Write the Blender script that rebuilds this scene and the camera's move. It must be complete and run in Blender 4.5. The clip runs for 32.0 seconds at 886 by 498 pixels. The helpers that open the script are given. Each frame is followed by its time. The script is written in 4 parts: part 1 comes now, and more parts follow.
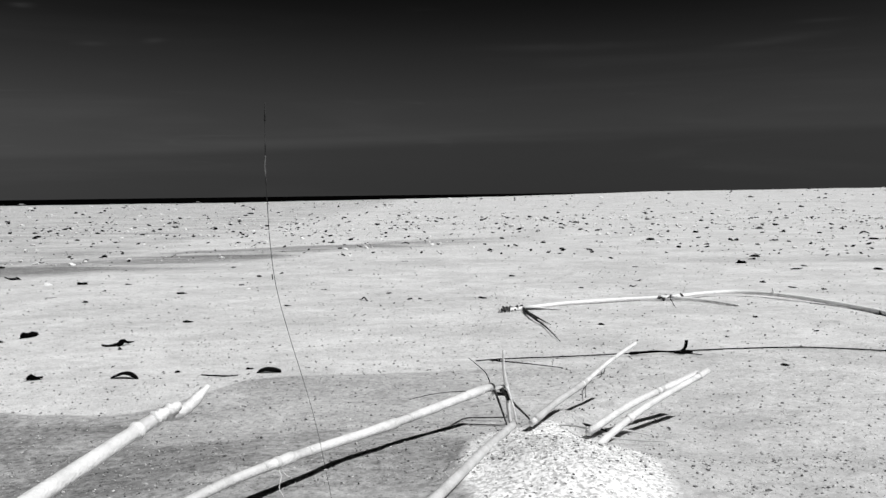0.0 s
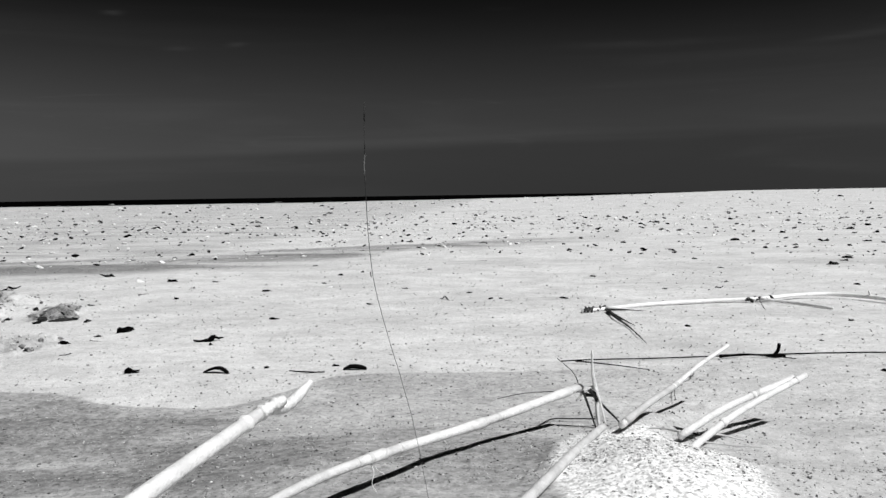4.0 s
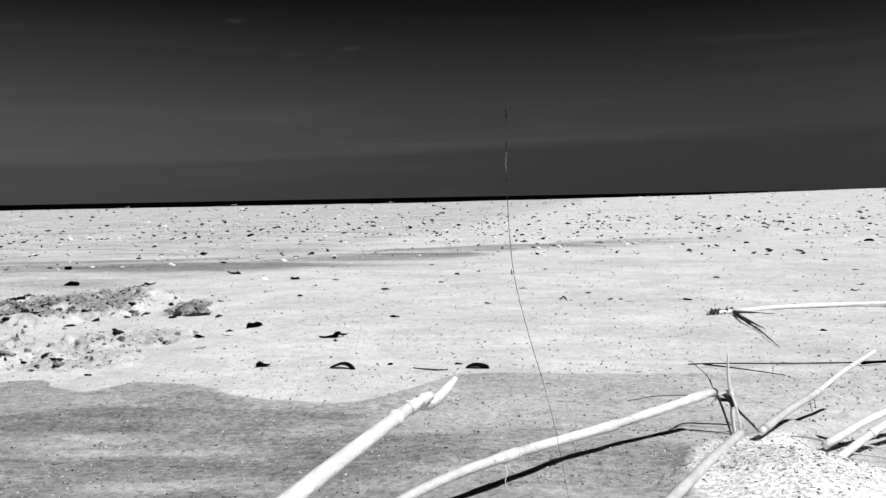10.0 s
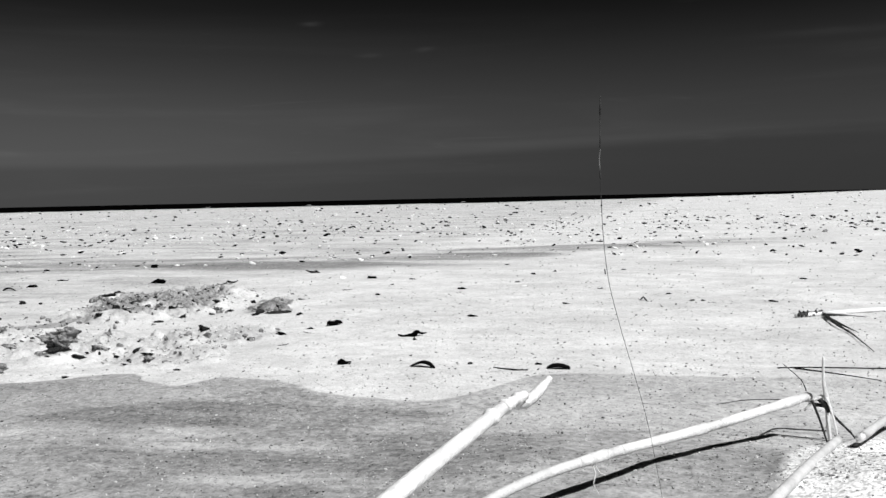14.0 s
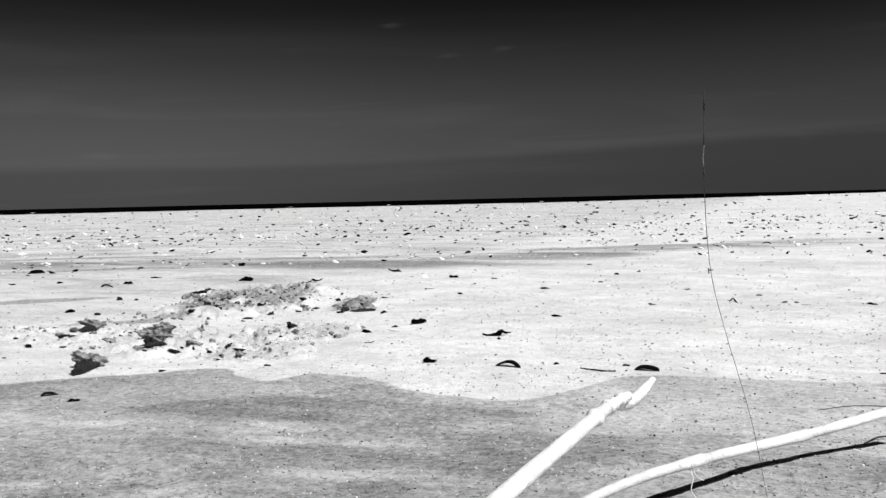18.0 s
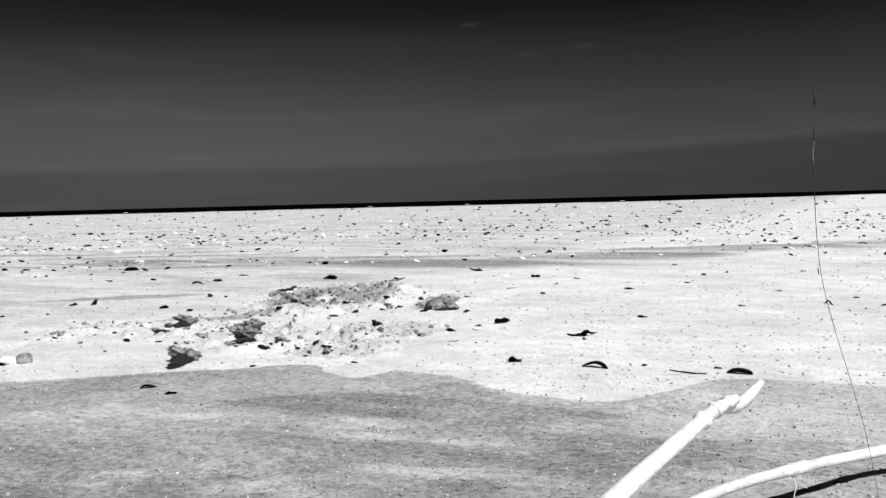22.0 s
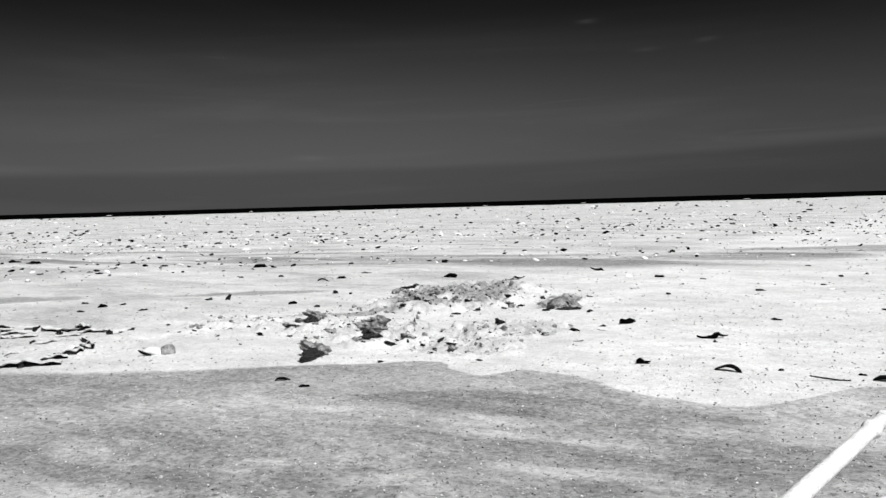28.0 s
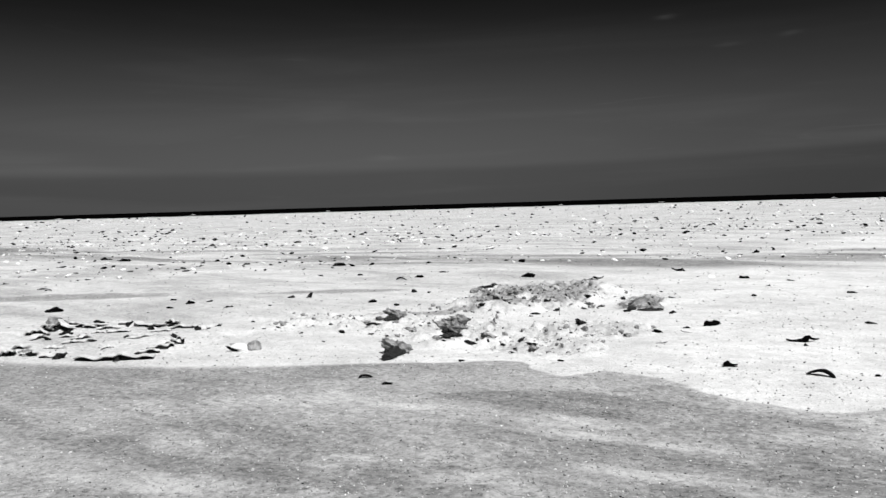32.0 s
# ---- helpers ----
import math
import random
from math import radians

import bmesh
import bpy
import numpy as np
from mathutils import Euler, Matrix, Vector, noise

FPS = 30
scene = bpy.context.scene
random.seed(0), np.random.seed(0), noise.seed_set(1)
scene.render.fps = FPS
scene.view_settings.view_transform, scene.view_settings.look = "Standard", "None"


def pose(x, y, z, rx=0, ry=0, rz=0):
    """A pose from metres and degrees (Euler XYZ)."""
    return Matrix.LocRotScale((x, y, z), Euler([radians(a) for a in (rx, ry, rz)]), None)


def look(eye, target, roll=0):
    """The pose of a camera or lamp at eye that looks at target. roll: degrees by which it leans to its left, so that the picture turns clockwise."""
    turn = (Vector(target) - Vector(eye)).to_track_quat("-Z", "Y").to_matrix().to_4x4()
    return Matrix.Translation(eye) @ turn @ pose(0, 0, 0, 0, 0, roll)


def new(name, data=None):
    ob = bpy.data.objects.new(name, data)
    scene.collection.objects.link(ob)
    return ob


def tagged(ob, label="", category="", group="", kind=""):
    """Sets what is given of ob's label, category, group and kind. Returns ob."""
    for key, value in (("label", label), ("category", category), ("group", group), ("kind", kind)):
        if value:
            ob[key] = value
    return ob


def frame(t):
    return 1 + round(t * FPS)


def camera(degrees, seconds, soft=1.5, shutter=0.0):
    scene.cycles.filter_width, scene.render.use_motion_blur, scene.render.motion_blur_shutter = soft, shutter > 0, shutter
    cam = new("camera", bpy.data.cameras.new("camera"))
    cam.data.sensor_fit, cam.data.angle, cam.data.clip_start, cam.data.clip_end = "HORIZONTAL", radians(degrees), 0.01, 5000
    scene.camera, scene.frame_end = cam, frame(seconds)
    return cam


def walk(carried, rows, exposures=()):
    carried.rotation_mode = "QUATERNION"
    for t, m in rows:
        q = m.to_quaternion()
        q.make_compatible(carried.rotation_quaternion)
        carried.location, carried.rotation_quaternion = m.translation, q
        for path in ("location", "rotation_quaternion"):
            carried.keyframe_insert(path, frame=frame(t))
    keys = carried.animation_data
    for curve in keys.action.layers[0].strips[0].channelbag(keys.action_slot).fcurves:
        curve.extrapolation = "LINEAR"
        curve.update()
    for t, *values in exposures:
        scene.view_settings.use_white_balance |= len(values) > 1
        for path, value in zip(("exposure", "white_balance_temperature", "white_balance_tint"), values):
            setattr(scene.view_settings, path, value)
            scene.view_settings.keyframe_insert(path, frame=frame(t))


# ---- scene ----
cam = camera(55.27, 32.0)
# seconds, x, y, z, yaw, pitch, roll: a level pan on an arm, lens 0.15 m ahead of the pivot, 0.3 m over the sand
ROWS = [
    (0.0, 0.0, 0.0, 0.3, -0.004, -3.688, 0.739),
    (0.5, -0.00196, 0.00012, 0.29992, 0.638, -3.691, 0.742),
    (1.0, -0.00391, 0.00023, 0.29983, 1.25, -3.689, 0.751),
    (1.5, -0.00586, 0.00033, 0.29974, 1.86, -3.684, 0.762),
    (2.0, -0.00782, 0.00042, 0.29964, 2.506, -3.676, 0.776),
    (2.5, -0.00978, 0.0005, 0.29954, 3.14, -3.668, 0.792),
    (3.0, -0.01176, 0.00056, 0.29944, 3.775, -3.659, 0.809),
    (3.5, -0.01373, 0.00061, 0.29933, 4.435, -3.649, 0.827),
    (5.5, -0.0215, 0.00065, 0.29889, 7.058, -3.612, 0.904),
    (6.0, -0.0234, 0.00062, 0.29878, 7.658, -3.602, 0.924),
    (6.5, -0.02527, 0.00058, 0.29867, 8.252, -3.593, 0.943),
    (7.0, -0.02711, 0.00052, 0.29855, 8.843, -3.584, 0.963),
    (7.5, -0.02894, 0.00045, 0.29844, 9.428, -3.574, 0.983),
    (8.0, -0.03074, 0.00036, 0.29833, 10.086, -3.564, 1.002),
    (8.5, -0.03252, 0.00026, 0.29821, 10.733, -3.555, 1.021),
    (9.0, -0.03428, 0.00014, 0.2981, 11.341, -3.545, 1.04),
    (9.5, -0.03603, 0.0, 0.29799, 11.963, -3.534, 1.059),
    (10.0, -0.03776, -0.00015, 0.29787, 12.571, -3.524, 1.078),
    (10.5, -0.03949, -0.00032, 0.29776, 13.178, -3.513, 1.096),
    (11.0, -0.04121, -0.00051, 0.29765, 13.759, -3.502, 1.114),
    (11.5, -0.04293, -0.00072, 0.29754, 14.356, -3.491, 1.132),
    (12.0, -0.04465, -0.00095, 0.29743, 14.942, -3.48, 1.15),
    (12.5, -0.04637, -0.00121, 0.29733, 15.556, -3.469, 1.167),
    (13.0, -0.04809, -0.00149, 0.29722, 16.215, -3.458, 1.184),
    (13.5, -0.04981, -0.00179, 0.29712, 16.854, -3.447, 1.2),
    (14.0, -0.05153, -0.00212, 0.29702, 17.471, -3.435, 1.216),
    (14.5, -0.05326, -0.00248, 0.29692, 18.104, -3.424, 1.232),
    (16.5, -0.06013, -0.00419, 0.29655, 20.79, -3.379, 1.292),
    (17.0, -0.06183, -0.00469, 0.29647, 21.439, -3.368, 1.307),
    (17.5, -0.06352, -0.00522, 0.29639, 22.088, -3.357, 1.321),
    (18.0, -0.06519, -0.00577, 0.29631, 22.749, -3.346, 1.335),
    (18.5, -0.06685, -0.00635, 0.29624, 23.363, -3.335, 1.349),
    (19.0, -0.06849, -0.00696, 0.29617, 24.081, -3.324, 1.363),
    (19.5, -0.0701, -0.0076, 0.29611, 24.748, -3.313, 1.377),
    (20.0, -0.0717, -0.00826, 0.29606, 25.429, -3.302, 1.391),
    (20.5, -0.07327, -0.00896, 0.29601, 26.1, -3.291, 1.405),
    (21.0, -0.07482, -0.00967, 0.29597, 26.762, -3.28, 1.418),
    (21.5, -0.07634, -0.01042, 0.29593, 27.414, -3.269, 1.432),
    (22.0, -0.07784, -0.01119, 0.2959, 28.031, -3.258, 1.446),
    (22.5, -0.07932, -0.01199, 0.29588, 28.703, -3.247, 1.461),
    (23.0, -0.08077, -0.01282, 0.29586, 29.334, -3.237, 1.475),
    (23.5, -0.08219, -0.01367, 0.29585, 30.004, -3.226, 1.489),
    (24.0, -0.0836, -0.01456, 0.29585, 30.666, -3.216, 1.503),
    (24.5, -0.08498, -0.01547, 0.29585, 31.313, -3.206, 1.516),
    (25.0, -0.08633, -0.01641, 0.29587, 31.95, -3.196, 1.53),
    (25.5, -0.08766, -0.01738, 0.29589, 32.608, -3.186, 1.543),
    (27.5, -0.09271, -0.02155, 0.29607, 35.172, -3.145, 1.592),
    (28.0, -0.0939, -0.02266, 0.29613, 35.811, -3.134, 1.603),
    (28.5, -0.09505, -0.0238, 0.29621, 36.425, -3.123, 1.613),
    (29.0, -0.09618, -0.02496, 0.2963, 37.009, -3.111, 1.622),
    (29.5, -0.09728, -0.02615, 0.29639, 37.649, -3.099, 1.63),
    (30.0, -0.09835, -0.02738, 0.2965, 38.26, -3.087, 1.637),
    (30.5, -0.09941, -0.02864, 0.29662, 38.898, -3.074, 1.644),
    (31.0, -0.10046, -0.02995, 0.29675, 39.59, -3.061, 1.651),
    (31.5, -0.10152, -0.03132, 0.29688, 40.197, -3.048, 1.656),
    (32.0, -0.10263, -0.03277, 0.29703, 40.85, -3.036, 1.662),
]

EXPOSURES = [(0.0, -0.1), (6.0, 0.02), (13.0, 0.15), (19.0, 0.26), (25.0, 0.27), (32.0, 0.31)]
walk(cam, [(t, pose(x, y, z, 90 + pitch, roll, yaw)) for t, x, y, z, yaw, pitch, roll in ROWS], EXPOSURES)

# ---- light: high sun on a clear day, as infrared film records it (dark sky, no colour) ----
SUN_AZ, SUN_EL = 117.0, 54.0      # degrees clockwise from +y, and above the horizon
world = bpy.data.worlds.new("sky")
scene.world = world
world.use_nodes = True


class Nodes:
    """Short hand for node trees."""

    def __init__(self, tree):
        self.tree = tree

    def add(self, kind):
        return self.tree.nodes.new(kind)

    def link(self, a, b):
        self.tree.links.new(a, b)

    def put(self, socket, v):
        if isinstance(v, bpy.types.NodeSocket):
            self.link(v, socket)
        else:
            socket.default_value = v

    def maths(self, op, a, b=0.0, c=0.0, clamp=False):
        n = self.add("ShaderNodeMath")
        n.operation, n.use_clamp = op, clamp
        for i, v in enumerate((a, b, c)):
            self.put(n.inputs[i], v)
        return n.outputs[0]

    def step(self, v, lo, hi, a=0.0, b=1.0):
        n = self.add("ShaderNodeMapRange")
        n.interpolation_type = "SMOOTHSTEP"
        for i, u in enumerate((v, lo, hi, a, b)):
            self.put(n.inputs[i], u)
        return n.outputs[0]

    def mix(self, f, a, b):
        n = self.add("ShaderNodeMix")
        n.data_type = "FLOAT"
        self.put(n.inputs[0], f), self.put(n.inputs[2], a), self.put(n.inputs[3], b)
        return n.outputs[0]

    def noise(self, vec, scale, detail=3.0, rough=0.55, distortion=0.0):
        n = self.add("ShaderNodeTexNoise")
        self.link(vec, n.inputs["Vector"])
        for key, v in (("Scale", scale), ("Detail", detail), ("Roughness", rough), ("Distortion", distortion)):
            n.inputs[key].default_value = v
        return n.outputs["Fac"]

    def mapped(self, vec, scale=(1, 1, 1), turn=0.0, shift=(0, 0, 0)):
        n = self.add("ShaderNodeMapping")
        self.link(vec, n.inputs["Vector"])
        n.inputs["Scale"].default_value = scale
        n.inputs["Rotation"].default_value = (0, 0, radians(turn))
        n.inputs["Location"].default_value = shift
        return n.outputs[0]

    def split(self, vec):
        n = self.add("ShaderNodeSeparateXYZ")
        self.link(vec, n.inputs[0])
        return n.outputs

    def curve(self, v, points):
        n = self.add("ShaderNodeFloatCurve")
        cv = n.mapping.curves[0]
        while len(cv.points) < len(points):
            cv.points.new(0.5, 0.5)
        for p, q in zip(cv.points, points):
            p.location = q
            p.handle_type = "AUTO"
        n.mapping.update()
        self.put(n.inputs["Value"], v)
        return n.outputs[0]


def sky_world():
    N = Nodes(world.node_tree)
    world.node_tree.nodes.clear()
    sky = N.add("ShaderNodeTexSky")
    sky.sky_type, sky.sun_disc = "NISHITA", False
    sky.sun_elevation, sky.sun_rotation = radians(SUN_EL), radians(SUN_AZ)
    first = N.add("ShaderNodeTexCoord").outputs["Generated"]
    fx, fy, fz = N.split(first)
    lifted = N.add("ShaderNodeCombineXYZ")
    N.link(fx, lifted.inputs[0]), N.link(fy, lifted.inputs[1]), N.link(N.maths("MAXIMUM", fz, 0.035), lifted.inputs[2])
    N.link(lifted.outputs[0], sky.inputs[0])
    sep = N.add("ShaderNodeSeparateColor")
    N.link(sky.outputs[0], sep.inputs[0])
    way = N.add("ShaderNodeTexCoord").outputs["Generated"]
    z = N.split(way)[2]
    # long thin veils of cirrus and a haze bank low over the sea
    veil = N.noise(N.mapped(way, (2.2, 2.2, 26)), 1.0, 4.0, 0.5, 0.6)
    veil2 = N.noise(N.mapped(way, (7, 7, 70), 20), 1.0, 4.0, 0.55, 1.2)
    # the bank's top climbs from the left to the right; the sky is darkest across the sun's way
    turn = N.maths("DIVIDE", N.maths("ADD", N.maths("MULTIPLY", N.maths("ARCTAN2", N.split(way)[0], N.split(way)[1]), 57.2958), 90.0), 180.0, clamp=True)
    bank_top = N.maths("ADD", N.maths("MULTIPLY", N.curve(turn, BANK_TOP), 0.1), N.maths("MULTIPLY", N.maths("SUBTRACT", veil, 0.5), 0.012))
    bank = N.step(N.maths("SUBTRACT", z, bank_top), -0.005, 0.006, 0.78, 1.0)
    across = N.maths("MULTIPLY", N.curve(turn, SKY_TURN), 2.0)
    fall = N.curve(N.maths("MULTIPLY", z, 2.0, clamp=True), SKY_FALL)
    wisp = N.maths("ADD", N.step(veil2, 0.62, 0.85, 0.0, 0.22), N.step(veil, 0.45, 0.75, 0.92, 1.12))
    # thin wisps: azimuth, height, length, thickness in degrees, slope, strength
    x, y, _ = N.split(way)
    az = N.maths("MULTIPLY", N.maths("ARCTAN2", x, y), 57.2958)
    el = N.maths("MULTIPLY", N.maths("ARCSINE", z), 57.2958)
    for a, e, w, h, slope, k in ((-26.0, 11.5, 0.55, 0.15, 0.0, 1.0), (-22.2, 9.52, 0.8, 0.13, 0.03, 0.35), (-18.5, 9.86, 0.6, 0.13, 0.06, 0.45), (8.0, 9.55, 4.5, 0.22, -0.01, 0.32),
                              (21.0, 9.2, 2.8, 0.2, 0.06, 0.34), (24.0, 10.2, 1.4, 0.15, 0.0, 0.3), (5.0, 3.55, 6.0, 0.2, 0.02, 0.12), (-44.5, 3.2, 1.2, 0.2, 0.0, 0.12)):
        u = N.maths("SUBTRACT", az, a)
        v = N.maths("SUBTRACT", N.maths("SUBTRACT", el, e), N.maths("ADD", N.maths("MULTIPLY", u, slope), N.maths("MULTIPLY", N.maths("SUBTRACT", veil2, 0.5), 0.4)))
        u, v = N.maths("DIVIDE", u, w), N.maths("DIVIDE", v, h)
        g = N.maths("EXPONENT", N.maths("MULTIPLY", N.maths("ADD", N.maths("MULTIPLY", u, u), N.maths("MULTIPLY", v, v)), -1.0))
        wisp = N.maths("ADD", wisp, N.maths("MULTIPLY", g, N.step(veil2, 0.25, 0.7, 0.6 * k, 1.2 * k)))
    total = N.maths("MULTIPLY", N.maths("MULTIPLY", N.maths("MULTIPLY", N.maths("MULTIPLY", fall, across), bank), wisp), sep.outputs["Red"])
    grey = N.add("ShaderNodeCombineColor")
    for i in range(3):
        N.link(total, grey.inputs[i])
    bg = N.add("ShaderNodeBackground")
    bg.inputs["Strength"].default_value = 0.075
    N.link(grey.outputs[0], bg.inputs["Color"])
    N.link(bg.outputs[0], N.add("ShaderNodeOutputWorld").inputs[0])


SKY_FALL = [(0.0, 0.16), (0.1, 0.17), (0.2, 0.17), (0.3, 0.13), (0.44, 0.045), (0.6, 0.012), (1.0, 0.004)]
BANK_TOP = [(0.0, 0.42), (0.28, 0.42), (0.36, 0.45), (0.46, 0.57), (0.57, 0.68), (0.65, 0.65), (1.0, 0.6)]
SKY_TURN = [(0.0, 0.5), (0.14, 0.55), (0.25, 0.61), (0.31, 0.59), (0.36, 0.53), (0.42, 0.48), (0.5, 0.45), (0.58, 0.45), (0.66, 0.48), (1.0, 0.5)]
sky_world()
sun = new("sun", bpy.data.lights.new("sun", "SUN"))
sun.data.energy, sun.data.angle, sun.data.color = 5.0, radians(0.5), (1, 1, 1)
_a, _e = radians(SUN_AZ), radians(SUN_EL)
SUN_WAY = Vector((math.sin(_a) * math.cos(_e), math.cos(_a) * math.cos(_e), math.sin(_e)))
sun.matrix_world = look(SUN_WAY * 20, (0, 0, 0))


# ---- materials ----
def material(name, build, rough=0.9, spec=0.2):
    m = bpy.data.materials.new(name)
    m.use_nodes = True
    m.node_tree.nodes.clear()
    N = Nodes(m.node_tree)
    out, bsdf = N.add("ShaderNodeOutputMaterial"), N.add("ShaderNodeBsdfPrincipled")
    N.link(bsdf.outputs[0], out.inputs[0])
    bsdf.inputs["Roughness"].default_value, bsdf.inputs["Specular IOR Level"].default_value = rough, spec
    pos = N.add("ShaderNodeTexCoord").outputs["Object"]
    value, height, depth = build(N, pos, bsdf)
    grey = N.add("ShaderNodeCombineColor")
    for i in range(3):
        N.put(grey.inputs[i], value)
    N.link(grey.outputs[0], bsdf.inputs["Base Color"])
    if height is not None:
        bump = N.add("ShaderNodeBump")
        bump.inputs["Strength"].default_value, bump.inputs["Distance"].default_value = 1.0, depth
        N.link(height, bump.inputs["Height"])
        N.link(bump.outputs[0], bsdf.inputs["Normal"])
    return m


# edge of the damp sand, y over x from -2.4 to 1.6 m
EDGE = [(-2.4, 0.5), (-1.92, 0.7), (-1.52, 0.885), (-1.28, 1.08), (-1.14, 1.18), (-1.03, 1.248), (-0.96, 1.2), (-0.885, 1.185),
        (-0.86, 1.25), (-0.775, 1.265), (-0.704, 1.24), (-0.631, 1.196), (-0.537, 1.174), (-0.47, 1.18), (-0.406, 1.238),
        (-0.365, 1.315), (-0.315, 1.39), (-0.1, 1.42), (0.3, 1.5), (1.6, 1.9)]
# a long damp streak farther out
STREAK = [(-4.5, 2.95), (-3.9, 3.19), (-3.4, 3.36), (-2.8, 3.4), (-2.3, 3.57), (-1.85, 3.75), (-1.3, 4.07), (-0.9, 4.3), (-0.5, 4.95), (0.5, 5.8), (1.5, 6.4)]
LAP = [(-2.4, 0.3), (-1.5, 0.6), (-1.1, 0.88), (-0.867, 1.07), (-0.784, 1.14), (-0.737, 1.214), (-0.717, 1.228), (-0.652, 1.2),
       (-0.6, 1.165), (-0.53, 1.15), (-0.42, 1.14), (-0.335, 1.01), (-0.3, 1.03), (-0.202, 1.052), (-0.096, 1.074), (-0.03, 1.05), (0.1, 0.8), (1.6, 0.5)]


# trodden spots: middle, half lengths, turn
SCUFFS = [(-1.586, 2.092, 0.22, 0.36, 11), (-1.227, 2.097, 0.06, 0.13, 11), (-1.622, 1.49, 0.13, 0.16, 13), (-1.363, 1.45, 0.14, 0.18, 14), (-1.077, 1.4, 0.13, 0.11, 14), (-1.108, 1.641, 0.15, 0.1, 13), (-1.8, 1.394, 0.11, 0.118, 14), (-1.22, 1.5, 0.16, 0.1, 14)]

# half dried and damper spots in the damp sand
DRY = [(-0.327, 1.252, 0.033, 0.045, -1), (-1.132, 0.821, 0.078, 0.056, 31), (-0.961, 0.858, 0.063, 0.024, 32), (-0.698, 0.935, 0.114, 0.03, 32), (-1.073, 0.568, 0.053, 0.045, 33), (-0.841, 0.62, 0.04, 0.031, 33), (-0.964, 0.432, 0.14, 0.033, 34), (-0.666, 0.664, 0.067, 0.026, 33), (-0.651, 0.879, 0.156, 0.02, 13), (-0.518, 0.784, 0.098, 0.026, 14), (-0.194, 0.846, 0.069, 0.021, 14)]
DAMPER = [(-0.938, 0.707, 0.091, 0.051, 32), (-1.246, 0.756, 0.141, 0.038, 31), (-0.793, 1.04, 0.162, 0.048, 31), (-0.718, 0.688, 0.048, 0.029, 33), (-0.917, 0.527, 0.059, 0.026, 33), (-1.191, 0.557, 0.049, 0.098, 32), (-0.591, 1.015, 0.156, 0.072, 13), (-0.86, 0.984, 0.166, 0.049, 13), (-0.531, 0.845, 0.131, 0.021, 14), (-0.202, 1.023, 0.096, 0.022, 13)]

# thin damp tongues farther out
FAR_DAMP = [(-3.15, 1.35, 0.5, 0.12, 44), (-1.66, 1.66, 0.2, 0.06, 48), (-1.85, 3.68, 0.5, 0.1, 60), (-4.0, 3.65, 0.9, 0.1, 25), (-5.5, 3.6, 1.2, 0.14, 15), (-2.35, 1.95, 0.3, 0.07, 40), (-3.0, 3.12, 0.7, 0.1, 26), (-2.7, 3.8, 0.8, 0.12, 18), (-0.9, 4.9, 0.8, 0.16, 30)]


def over_x(N, x, pts):
    u = N.maths("DIVIDE", N.maths("ADD", x, 2.4), 4.0, clamp=True)
    return N.maths("MULTIPLY", N.curve(u, [((a + 2.4) / 4.0, b / 2.0) for a, b in pts]), 2.0)


def spots(N, pos, ragged, rows, inner, outer, k):
    best = None
    for cx, cy, rx, ry, turn in rows:
        q = N.split(N.mapped(pos, (1, 1, 1), -turn, tuple(-v for v in Matrix.Rotation(radians(-turn), 3, "Z") @ Vector((cx, cy, 0)))))
        u, v = N.maths("DIVIDE", q[0], rx), N.maths("DIVIDE", q[1], ry)
        e = N.step(N.maths("ADD", N.maths("ADD", N.maths("MULTIPLY", u, u), N.maths("MULTIPLY", v, v)), N.maths("MULTIPLY", ragged, k)), outer, inner)
        best = e if best is None else N.maths("MAXIMUM", best, e)
    return best


